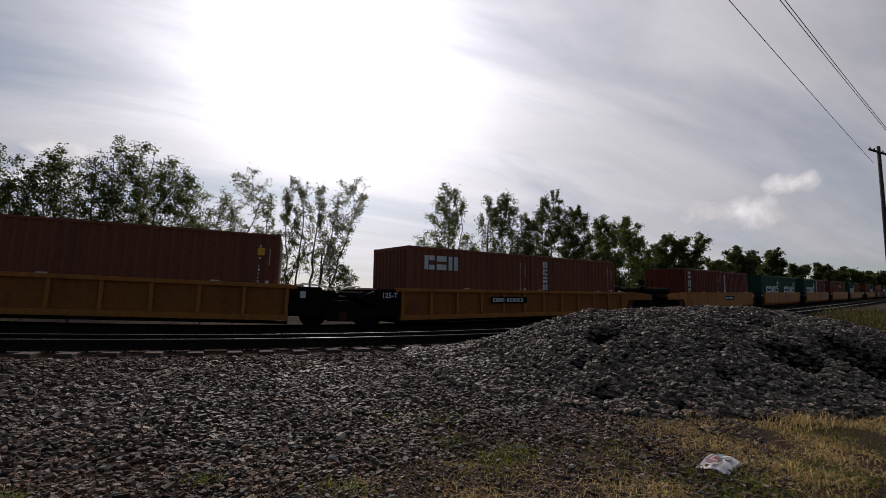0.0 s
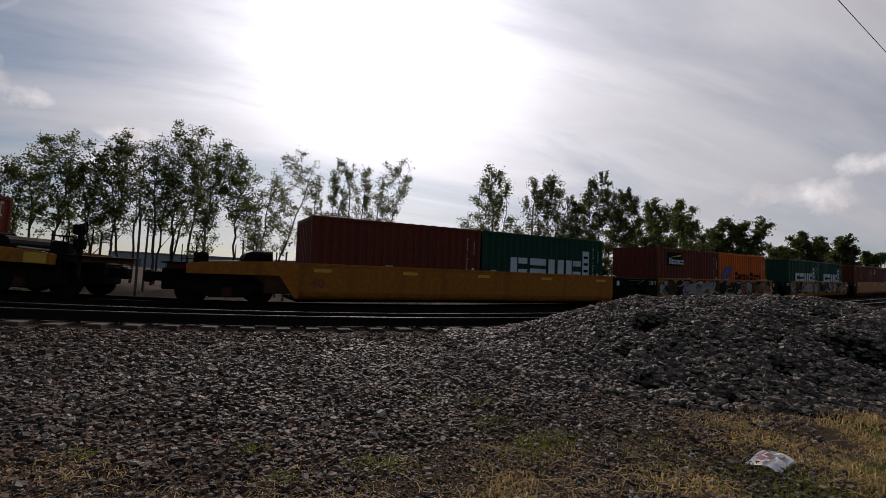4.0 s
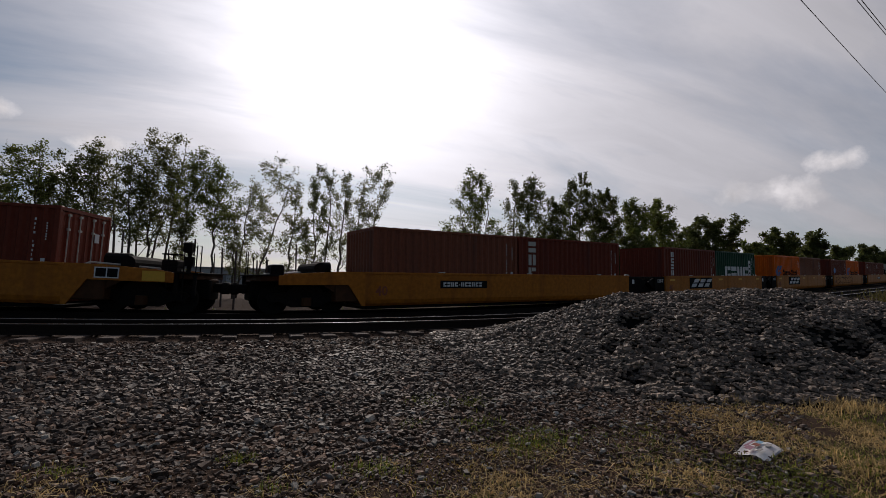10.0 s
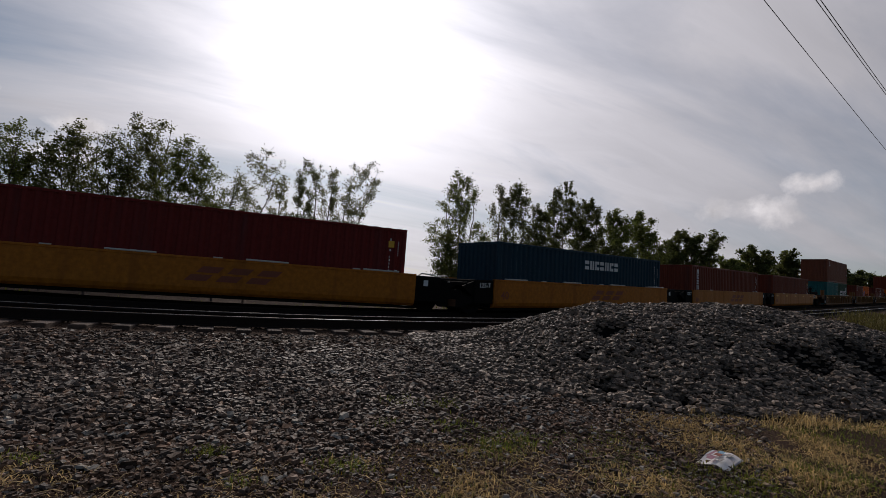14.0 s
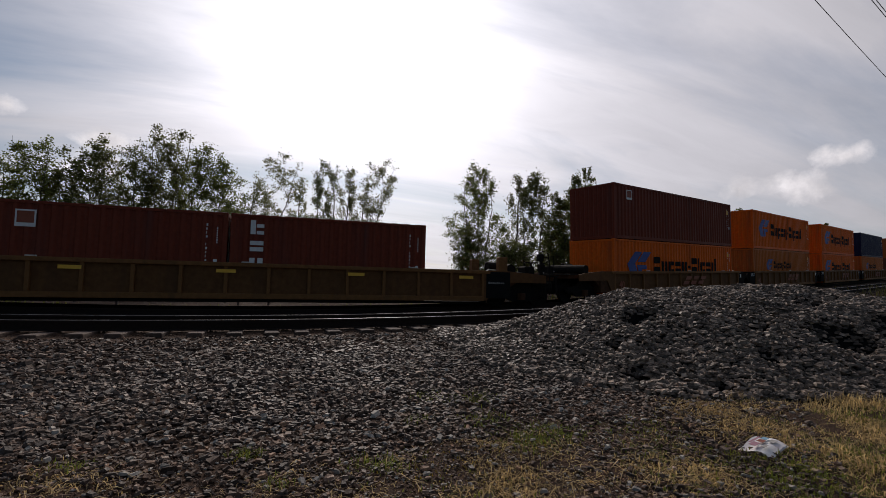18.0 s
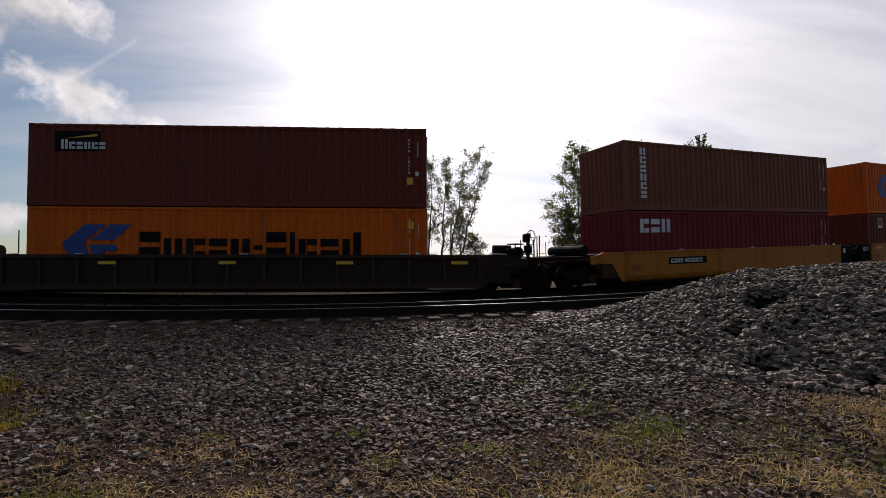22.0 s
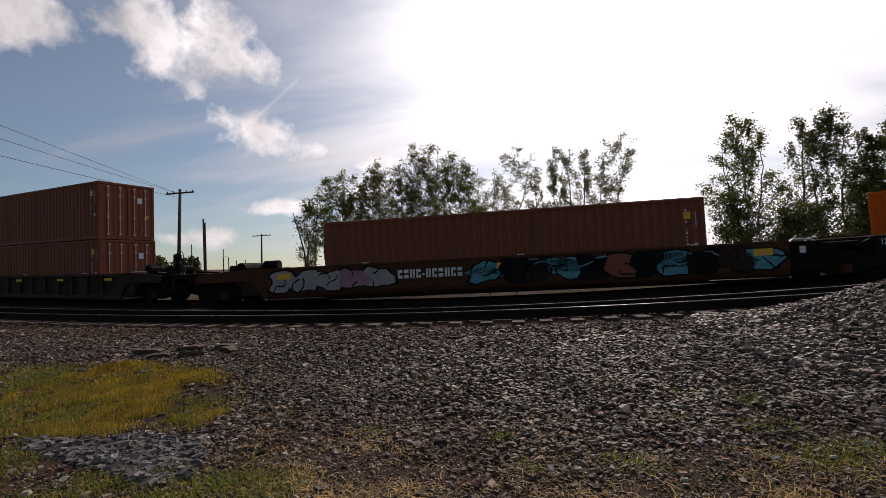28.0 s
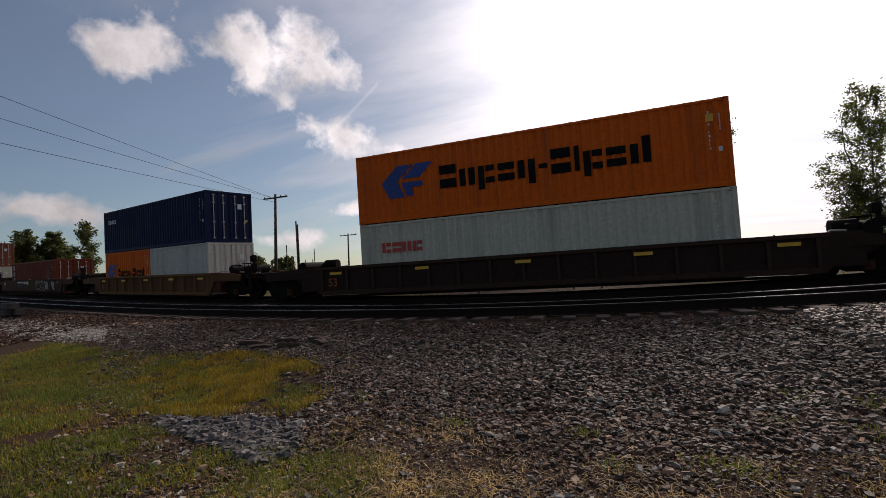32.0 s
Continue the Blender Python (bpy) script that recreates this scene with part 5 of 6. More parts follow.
CARS_YELLOW = [
    ("Y", 610.8, 1, "nums", [("red", 40, "CAI")], [("brown", 40, "TRITON")]),
    ("Y", 626.3, 0, "ttx", [("maroon", 40, "badge")], [("orange", 40, "HL")]),
    ("Y", 641.8, 0, "ttx", [("green", 40, "UASC")], [("wine", 40, "tex")]),
    ("Y", 657.2, 0, "ttx", [("wine", 40, "TRITON")], [("green", 40, "UASC")]),
    ("Y", 672.7, 2, "nums", [("maroon", 40, "TRITON")], [("orange", 40, "HLs")]),
]
CARS_DARK = [
    ("Dr", 694.1, 1, "none", [("maroon", 40, "badge")], [("orange", 40, "HLs")]),
    ("Dr", 713.4, 0, "none", [("navy", 40, "")], [("faded", 40, "")]),
    ("Dr", 732.8, 2, "none", [("brown", 40, "")], [("brown", 40, "")]),
]
CARS_TAIL = [
    ("Rs", 756.2, 1, "wall", [("brown", 40, "")]),
    ("Rs", 775.9, 0, "wall2", [("orange", 40, "HLs")]),
    ("Rs", 795.6, 2, "wall3", [("grey", 40, "OOCL")], [("brown", 40, "TRITON")]),
    ("Rs", 819.4, 3, "wall4", [("maroon", 40, "tex")]),
    ("Or", 841.6, 3, "none", [("orange", 20, "hl"), ("white", 20, "")], [("navy", 40, "XINES")]),
    ("Dr", 863.2, 3, "none", [("grey", 40, "OOCL")], [("orange", 40, "HL")]),
]
TRAIN = CARS_HEAD + CARS_SECOND + CARS_THIRD + CARS_FOURTH + CARS_FIFTH + CARS_LONG + CARS_STACKED + CARS_YELLOW + CARS_DARK + CARS_TAIL
WORDS = {"maroon": "dark maroon", "brown": "brownish red", "wine": "deep wine-red", "red": "faded red", "orange": "bright orange", "faded": "sun-faded orange", "green": "dark green",
         "navy": "navy blue", "teal": "teal", "blue": "dark blue-grey", "white": "off-white", "grey": "pale grey"}
ROLLING = []          # (thing, metres from the train's origin to its middle, height, half length)


def build_train():
    for i, row in enumerate(TRAIN):
        kind, at, ends, plate, decks = row[0], row[1], row[2], row[3], row[4:]
        long = kind == "Or53" or kind[0] == "D" or kind == "Rs"
        L = 16.4 if kind in ("Or53", "Rs") else (15.6 if kind == "Dr" else 12.9)
        first, last = ends in (1, 3), ends in (2, 3)
        mid = at + 12.19 / 2
        prev_mid = TRAIN[i - 1][1] + 6.095 if i else mid - 16
        next_mid = TRAIN[i + 1][1] + 6.095 if i + 1 < len(TRAIN) else mid + 20
        long_car = lambda k: 16.4 if k in ("Or53", "Rs") else (15.6 if k == "Dr" else 12.9)
        Lp = long_car(TRAIN[i - 1][0]) if i else L
        Ln = long_car(TRAIN[i + 1][0]) if i + 1 < len(TRAIN) else L
        gl, gr = (mid - prev_mid - (L + Lp) / 2) / 2, (next_mid - mid - (L + Ln) / 2) / 2
        gl = min(3.6, max(2.0, gl - 0.32)) if first else max(0.8, gl)
        gr = min(3.6, max(2.0, gr - 0.32)) if last else max(0.8, gr)
        size = "53" if L > 14 else "40"
        c = well_car(kind, L, gl, gr, first, last, i, plate, "125-T", size)
        what = {"Y": "yellow smooth-sided well car", "T": "tan well car with ribbed sides", "O": "faded olive-brown well car with ribbed sides", "R": "graffiti-covered rust-brown well car", "D": "dark brown well car with ribbed sides"}[kind[0]]
        load = "stacked containers" if len(decks) == 2 else ("one container" if len(decks[0]) == 1 else "two short containers")
        tagged(c, what + " with " + load, "rail car", "well cars of the train")
        ROLLING.append((c, mid, 0.0, L / 2 + 1))
        if at == 227.2:
            graffiti(c, -.9, 4.5, .42, 1.2, [M["sign_black"], M["mud"], M["spray_grey"], M["sign_black"], M["navy"]], M["sign_black"], i, 8)
        if plate == "spray":
            graffiti(c, -L / 2 + .2, L / 2 - .4, .42, 1.2, [M["spray_grey"], M["rust"], M["sign_black"], M["spray_pink"], M["mud"], M["spray_cream"], M["sign_rust"]], M["sign_black"], i, 19)
            graffiti(c, -L / 2 + .4, L / 2 - .6, .5, 1.1, [M["mud"], M["spray_grey"], M["tan"]], M["spray_cream"], i + 9, 6)
        elif plate == "spray2":
            graffiti(c, -L / 2 + .1, L / 2 - 3.2, .42, 1.2, [M["spray_cream"], M["spray_blue"], M["sign_sky"], M["spray_cream"]], M["sign_white"], i, 10)
        elif plate == "tags":
            graffiti(c, -L / 2 + .8, L / 2 - 5.2, .5, 1.1, [M["yellow"]], M["sign_black"], i, 6)
        elif plate == "wall":
            graffiti(c, -L / 2 + .2, -L / 2 + 4.4, .40, 1.2, [M["spray_grey"], M["spray_grey"], M["spray_grey"], M["spray_pink"]], M["sign_black"], i, 5)
            graffiti(c, -L / 2 + 7.2, L / 2 - .3, .40, 1.2, [M["spray_teal"], M["sign_black"], M["mud"], M["spray_teal"], M["sign_black"], M["sign_rust"], M["sign_black"]], M["sign_black"], i + 1, 11)
            graffiti(c, -L / 2 + 7.6, L / 2 - 1.0, .62, 1.12, [M["sign_black"]], M["spray_teal"], i + 5, 5)
            part("number_row", kept(("nummarks",), lambda: glyphs(11, .15, "XXXX-XXXXXX", .28, .72, .20, 2)[0].mesh("number_row", M["sign_white"])), c, pose(-L / 2 + 4.7, -HALF_W - .006, .72) @ Matrix.Diagonal((1.3, 1, 1.9, 1)), "white unreadable marks")
        elif plate == "wall2":
            graffiti(c, -L / 2 + .3, L / 2 - 2.5, .40, 1.15, [M["tan"], M["rust"], M["tan"], M["sign_black"]], M["sign_black"], i, 14)
            graffiti(c, -L / 2 + .5, L / 2 - 5.0, .45, 1.1, [M["rust"]], M["spray_cream"], i + 3, 7)
        elif plate == "wall3":
            graffiti(c, -L / 2 + 1.0, -L / 2 + 9.2, .38, 1.2, [M["sign_black"], M["sign_black"], M["rust"]], M["spray_grey"], i, 8)
            graffiti(c, L / 2 - 4.0, L / 2 - 0.4, .38, 1.2, [M["sign_black"], M["rust"]], M["spray_grey"], i, 4)
        elif plate == "wall4":
            for nm, x0, w, z0, h, m in (("blue_panel", 5.0, 1.6, .66, .22, "navy"), ("white_strip", 5.0, 1.75, 1.0, .13, "sign_white"), ("white_bar", 6.95, .5, .93, .2, "sign_white"), ("white_bar", 7.65, .75, .93, .2, "sign_white")):
                part(nm, Shape().box(0, w, -.004, 0, 0, h).mesh(nm, M[m]), c, (-L / 2 + x0, -HALF_W - .004, z0))
            graffiti(c, 2.4, 4.6, .42, 1.2, [M["rust"], M["mud"]], M["spray_cream"], i, 3)
            graffiti(c, 4.8, L / 2 - .4, .42, 1.2, [M["spray_grey"], M["rust"]], M["sign_black"], i, 4)
        for level, deck in enumerate(decks):
            x = -6.095
            for j, (colour, feet, style) in enumerate(deck):
                Lb = 12.19 if feet == 40 else 6.058
                b = container(colour, Lb)
                dress(b, style, Lb, i * 7 + j)
                where = "resting in a well car" if level == 0 else "stacked on another container"
                tagged(b, "%s corrugated steel %d-foot shipping container %s" % (WORDS[colour], feet, where), "shipping container", "containers on the train")
                ROLLING.append((b, mid + x + Lb / 2, 0.205 + 2.557 * level, Lb / 2))
                ROLLING[-1] = (*ROLLING[-1], mid)
                x += Lb + 0.074


build_train()


# ---------------------------------------------------------------- trees
def limb_path(rnd, a, b, steps, sag, wander):
    """A crooked line from a to b that first goes flat and then turns upwards (sag > 0)."""
    a, b = Vector(a), Vector(b)
    pts = []
    for i in range(steps + 1):
        f = i / steps
        q = a.lerp(b, f)
        q.z -= sag * 4 * f * (1 - f)
        k = wander * math.sin(math.pi * f)
        pts.append(q + Vector((rnd.gauss(0, k), rnd.gauss(0, k), rnd.gauss(0, k * .6))))
    return pts


def crown_width(shape, g):
    """Half width of a crown, as a share of its widest, at the share g of its height."""
    if shape == "spire":
        return 0.20 + 0.80 * (1 - g ** 1.9) ** 0.9
    if shape == "column":
        return (0.62 + 0.38 * math.sin(math.pi * g)) * (1 - g ** 5) ** 0.7
    if shape == "open":
        return 0.30 + 0.70 * math.sin(math.pi * min(0.9, 0.06 + 0.80 * g))
    return max(0.15, math.sin(math.pi * (0.12 + 0.80 * g))) ** 0.7


def tree(base, over, height, width, shape, leaf, seed, density=1.0, bare=0.3, stems=1, leafsize=0.2):
    """Tapered stems with rising limbs, branchlets and tufts of leaves. over: how far the top stands beside the foot, in x."""
    rnd = random.Random(seed)
    rng = np.random.default_rng(seed)
    e = new("tree", None)
    e.location = base
    wood, tufts = Shape(), []
    r0 = 0.0085 * height + 0.035
    trunks = []
    for st in range(stems):
        side = (st - (stems - 1) / 2) / max(1, stems - 1) * 2 if stems > 1 else 0.0
        tall = height * (0.93 if st == stems // 2 else rnd.uniform(.76, .90))
        foot = Vector((side * width * .10 + rnd.gauss(0, .08), rnd.gauss(0, .15), 0))
        tip = Vector((over + side * width * .42 * crown_width(shape, .8), rnd.gauss(0, .3), tall))
        path = limb_path(rnd, foot, tip, 12, 0.0, .10)
        wood.tube(path, r0 / stems ** .35, 6, True, r0 * .10)
        trunks.append(path)
        tufts += [(*(path[10].lerp(path[12], w)), .2) for w in (0, .4, .8, 1.0)]
    n = int((20 if shape == "column" else 26) * (0.55 + 0.45 * density))
    for k in range(n):
        g = ((k + .5) / n) ** .85
        g = min(1.0, max(0.0, g + rnd.uniform(-.03, .03)))
        f = bare + (1 - bare) * g * 1.02
        path = trunks[k % stems]
        a = 2.4 * k + rnd.uniform(-.5, .5)
        reach = width * .5 * crown_width(shape, g) * rnd.choice((.55, .8, 1.0, 1.08)) * rnd.uniform(.85, 1.05)
        mid = over * f
        tip = Vector((mid + math.cos(a) * reach, math.sin(a) * reach * .8, f * height * .985))
        root_f = max(.08, f - (.13 if shape != "column" else .09) - .35 * reach / height)
        i = min(11, root_f * 12)
        root = path[int(i)].lerp(path[int(i) + 1], i - int(i))
        limb = limb_path(rnd, root, tip, 6, .10 * reach if shape != "spire" else -.04 * reach, .07)
        wood.tube(limb, r0 * .36 * (1.15 - f), 4, False, r0 * .07)
        subs = 4 + int(3 * reach)
        for q in range(subs):
            u = .30 + .70 * (q + rnd.random()) / subs
            j = min(5, u * 6)
            p0 = limb[int(j)].lerp(limb[int(j) + 1], j - int(j))
            way = (limb[6] - limb[0]).normalized() * .7 + Vector((rnd.gauss(0, .8), rnd.gauss(0, .8), rnd.uniform(-.2, .9)))
            long = (.30 + .28 * reach * (1.1 - .5 * u)) * rnd.uniform(.7, 1.3)
            p1 = p0 + way.normalized() * long
            tw = limb_path(rnd, p0, p1, 3, 0, .05)
            wood.tube(tw, r0 * .085, 3, False, r0 * .04)
            for w in (.45, .75, 1.0):
                if rnd.random() < .80:
                    tufts.append((*(p0.lerp(p1, w)), rnd.uniform(.13, .30)))
    if shape in ("spire", "column"):
        for k in range(9 if shape == "spire" else 5):          # long upright shoots along the top
            g = rnd.uniform(.55, 1.0)
            x = over + rnd.gauss(0, .5) * width * .5 * crown_width(shape, g)
            z = (bare + (1 - bare) * g) * height * .96
            p0, p1 = Vector((x, rnd.gauss(0, .3), z - .5)), Vector((x + rnd.gauss(0, .15), rnd.gauss(0, .3), z + rnd.uniform(.35, .8)))
            wood.tube([p0, p0.lerp(p1, .5), p1], r0 * .10, 3, False, r0 * .03)
            for w in range(7):
                tufts.append((*(p0.lerp(p1, w / 6)), .10))
    part("trunk", wood.mesh("trunk", M["bark"], True), e)
    T = np.array(tufts)
    m = int(min(20000, max(900, len(T) * (9 + 12 * density))))
    pick = rng.integers(0, len(T), m)
    c = T[pick, :3] + rng.normal(0, 1, (m, 3)) * T[pick, 3:4] * np.array([1, 1, .75])
    u = rng.normal(0, 1, (m, 3)) * np.array([1, 1, .7])
    u /= np.linalg.norm(u, axis=1, keepdims=True)
    w = np.cross(u, rng.normal(0, 1, (m, 3)))
    w /= np.linalg.norm(w, axis=1, keepdims=True) + 1e-9
    size = leafsize * rng.uniform(.55, 1.2, (m, 1))
    v = np.stack([c - u * size * .55, c + w * size * .36, c + u * size * .55, c - w * size * .36], 1).reshape(-1, 3)
    me = bpy.data.meshes.new("crown")
    me.vertices.add(4 * m)
    me.vertices.foreach_set("co", v.ravel())
    me.loops.add(4 * m)
    me.loops.foreach_set("vertex_index", np.arange(4 * m))
    me.polygons.add(m)
    me.polygons.foreach_set("loop_start", 4 * np.arange(m))
    me.materials.append(M[leaf])
    me.update(calc_edges=True)
    part("crown", me, e)
    return e


# azimuth of foot and of top from the track's normal (degrees, right is plus), elevation of the top, distance, crown width (degrees),
# crown, leaves, density, bare share of the stem, stems
TREES_LEFT = [
    (-21.9, -21.6, 12.4, 46, 5.2, "dome", "leaf", 0.68, 0.42, 2),
    (-24.6, -24.3, 9.4, 47, 3.0, "dome", "leaf_dark", 0.44, 0.25, 2),
    (-17.2, -17.7, 12.3, 47, 5.6, "dome", "leaf_dark", 0.68, 0.38, 2),
    (-19.4, -19.2, 10.0, 48, 3.6, "dome", "leaf_dark", 0.44, 0.30, 2),
    (-15.2, -16.0, 13.4, 48, 4.2, "open", "leaf_grey", 0.44, 0.40, 2),
    (-12.9, -13.4, 13.5, 46, 4.0, "dome", "leaf_dark", 0.48, 0.42, 1),
    (-10.6, -10.3, 15.8, 47, 5.0, "open", "leaf_grey", 0.60, 0.40, 2),
    (-12.0, -10.6, 13.0, 48, 4.6, "dome", "leaf_dark", 0.40, 0.42, 2),
    (-9.0, -7.2, 14.0, 45, 4.6, "dome", "leaf", 0.56, 0.50, 1),
    (-5.3, -5.2, 13.0, 46, 6.0, "dome", "leaf", 0.64, 0.52, 1),
    (-8.6, -8.4, 6.7, 44, 2.6, "open", "leaf_grey", 0.24, 0.20, 1),
    (-3.1, -3.3, 8.0, 47, 2.2, "open", "leaf_grey", 0.18, 0.25, 1),
]
TREES_MIDDLE = [
    (-2.0, 0.8, 14.2, 48, 6.4, "open", "leaf_grey", 0.48, 0.16, 2),
    (2.4, 3.4, 11.4, 49, 2.9, "column", "leaf_grey", 0.34, 0.12, 1),
    (6.2, 6.4, 14.2, 47, 4.1, "column", "leaf_dark", 0.76, 0.16, 2),
    (5.0, 4.6, 7.0, 48, 2.1, "column", "leaf_grey", 0.24, 0.12, 1),
    (8.2, 9.2, 13.4, 48, 3.2, "column", "leaf_grey", 0.34, 0.30, 1),
    (9.4, 13.0, 14.8, 47, 4.4, "open", "leaf_grey", 0.44, 0.40, 2),
    (12.4, 12.4, 3.4, 46, 2.4, "dome", "leaf_dark", 0.36, 0.05, 2),
    (10.8, 10.6, 6.7, 47, 2.2, "open", "leaf_grey", 0.20, 0.15, 1),
    (24.9, 25.0, 14.2, 44, 9.8, "spire", "leaf", 1.00, 0.06, 3),
    (29.2, 29.8, 13.1, 46, 2.3, "column", "leaf_grey", 0.32, 0.15, 1),
]
TREES_BUSHY = [
    (31.8, 31.7, 13.3, 47, 6.9, "spire", "leaf_dark", 1.10, 0.08, 2),
    (34.6, 34.7, 10.4, 48, 5.0, "spire", "leaf_dark", 1.00, 0.08, 2),
    (24.5, 24.5, 6.2, 42, 6.2, "dome", "leaf_dark", 1.00, 0.05, 3),
    (29.5, 29.5, 4.5, 43, 6.0, "dome", "leaf_dark", 0.90, 0.05, 3),
    (37.6, 37.6, 13.2, 52, 8.4, "spire", "leaf_dark", 1.20, 0.08, 3),
    (40.4, 40.4, 11.3, 54, 7.0, "spire", "leaf_dark", 1.10, 0.08, 2),
    (35.5, 35.5, 7.0, 50, 6.4, "dome", "leaf_dark", 1.00, 0.05, 3),
    (43.4, 43.6, 9.9, 58, 8.3, "spire", "leaf", 1.00, 0.08, 3),
    (46.4, 46.4, 9.8, 61, 9.1, "spire", "leaf", 1.00, 0.08, 3),
    (50.3, 50.3, 7.9, 69, 6.2, "dome", "leaf_dark", 1.10, 0.08, 3),
    (42.5, 42.5, 6.2, 56, 8.1, "dome", "leaf_dark", 1.00, 0.05, 3),
]
TREES_RIGHT = [
    (52.6, 52.5, 7.8, 70, 5.7, "dome", "leaf_dark", 1.10, 0.08, 3),
    (48.4, 48.4, 6.0, 66, 6.2, "dome", "leaf_dark", 1.00, 0.05, 3),
    (55.2, 55.2, 5.1, 84, 4.6, "dome", "leaf", 0.80, 0.08, 2),
    (57.3, 57.2, 6.2, 88, 5.1, "dome", "leaf_dark", 1.00, 0.08, 3),
    (60.1, 60.1, 5.8, 92, 3.8, "spire", "leaf_dark", 0.80, 0.08, 2),
    (58.9, 58.9, 4.5, 96, 4.1, "dome", "leaf_dark", 0.80, 0.08, 2),
    (62.2, 62.2, 4.3, 105, 3.9, "dome", "leaf_dark", 0.80, 0.08, 2),
    (64.0, 64.0, 4.3, 120, 3.8, "dome", "leaf_dark", 0.80, 0.08, 2),
    (65.8, 65.8, 3.9, 140, 4.3, "dome", "leaf_dark", 0.80, 0.08, 3),
    (67.7, 67.7, 3.5, 165, 4.3, "dome", "leaf_dark", 0.80, 0.08, 3),
]
TREES_FAR = [
    (-56.0, -56.0, 6.9, 62, 2.2, "dome", "leaf_dark", 0.60, 0.1, 1),
    (-58.4, -58.4, 6.0, 75, 3.8, "dome", "leaf_dark", 1.10, 0.05, 3),
    (-60.4, -60.4, 6.0, 75, 3.8, "dome", "leaf_dark", 1.10, 0.05, 3),
    (-62.4, -62.4, 4.9, 78, 3.4, "dome", "leaf_dark", 0.80, 0.05, 2),
    (-40.9, -40.9, 2.9, 110, 3.4, "dome", "leaf_dark", 0.50, 0.05, 2),
    (-37.8, -37.8, 2.5, 120, 4.2, "dome", "leaf_dark", 0.50, 0.05, 2),
]
TREES = TREES_LEFT + TREES_MIDDLE + TREES_BUSHY + TREES_RIGHT + TREES_FAR


def plant():
    for i, (foot, top, el, dist, wide, shape, leaf, dens, bare, stems) in enumerate(TREES):
        a = radians(foot)
        x, y = dist * math.sin(a), dist * math.cos(a)
        base = float(land(x, y - BEND * float(hyp(x)))) - 0.1
        h = 1.06 + dist * math.tan(radians(el)) - base
        e = tree((x, y, base), dist * radians(top - foot), h, dist * radians(wide), shape, leaf, 100 + i, dens, bare, stems, 0.0038 * dist)
        kind = {"leaf": "green broadleaf tree in full leaf", "leaf_grey": "slender pale-leaved poplar with an open crown", "leaf_dark": "dense dark green broadleaf tree"}[leaf]
        tagged(e, kind + " behind the railway", "tree", "trees behind the railway")


plant()


# ---------------------------------------------------------------- grass, litter and posts
def blades(name, label, mat, poly, per_m2, low, high, seed, lie=0.5, spots=None, width=0.006, gaps=0.0):
    """Grass of bent three-sided blades inside an outline, or in tufts at spots (x, y, radius, count)."""
    rnd = random.Random(seed)
    roots = []
    if poly:
        xs, ys = [p[0] for p in poly], [p[1] for p in poly]
        area = (max(xs) - min(xs)) * (max(ys) - min(ys))
        for _ in range(int(area * per_m2)):
            x, y = rnd.uniform(min(xs), max(xs)), rnd.uniform(min(ys), max(ys))
            jx, jy = x + rnd.gauss(0, .22) + .35 * noise.noise((x * 1.7, y * 1.7, 3)), y + rnd.gauss(0, .18) + .35 * noise.noise((x * 1.7, y * 1.7, 8))
            d = noise.noise((x * 1.3, y * 1.3, seed)) + 0.5 * noise.noise((x * 4, y * 4, seed))
            if inside(jx, jy, poly) and not inside(x, y, PATCH) and d > rnd.uniform(-.45, .25) + gaps:
                roots.append((x, y, 1.0 + .5 * d))
    for x, y, r, n in spots or ():
        for _ in range(n):
            roots.append((x + rnd.gauss(0, r), y + rnd.gauss(0, r * .8), 1.0))
    vs, fs = [], []
    for x, y, k in roots:
        h = rnd.uniform(low, high) * k
        a = rnd.uniform(0, 6.28)
        bend = abs(rnd.gauss(0, lie))
        z = surface(x, y) - .01
        dx, dy = math.cos(a) * h * bend, math.sin(a) * h * bend
        w = width * rnd.uniform(.7, 1.5)
        px, py = -math.sin(a) * w, math.cos(a) * w
        b = len(vs)
        vs += [(x - px, y - py, z), (x + px, y + py, z), (x + dx * .4 + px * .7, y + dy * .4 + py * .7, z + h * .6), (x + dx * .4 - px * .7, y + dy * .4 - py * .7, z + h * .6), (x + dx, y + dy, z + h * max(.15, 1 - .5 * bend))]
        fs += [(b, b + 1, b + 2, b + 3), (b + 3, b + 2, b + 4)]
    tagged(new(name, mesh(name, vs, fs, M[mat])), label, "grass", kind="stuff")


blades("dry_grass", "trampled straw-coloured dry grass beside the gravel heap", "straw", DRY_NEAR, 3300, .012, .07, 31, 2.2, [(6.9, 3.35, .2, 260), (5.2, 3.9, .25, 260), (4.2, 3.6, .3, 320), (4.8, 4.1, .15, 100), (5.8, 3.8, .2, 160), (7.4, 3.2, .2, 160)], .0042, .14)
blades("dry_grass", "standing tuft of dry grass before the gravel heap", "straw", None, 0, .05, .17, 49, 1.0, [(6.1, 3.3, .2, 320), (5.75, 3.3, .16, 100), (6.5, 3.2, .18, 130), (5.0, 3.75, .1, 90)], .0038)
blades("green_grass", "thin green grass growing through dry grass", "green_grass", DRY_NEAR, 900, .02, .06, 45, .9, [(3.4, 2.2, .3, 700), (4.4, 2.4, .25, 600), (5.6, 2.9, .25, 500), (2.9, 2.9, .2, 350), (3.2, 3.4, .2, 300)], .0036, .25)
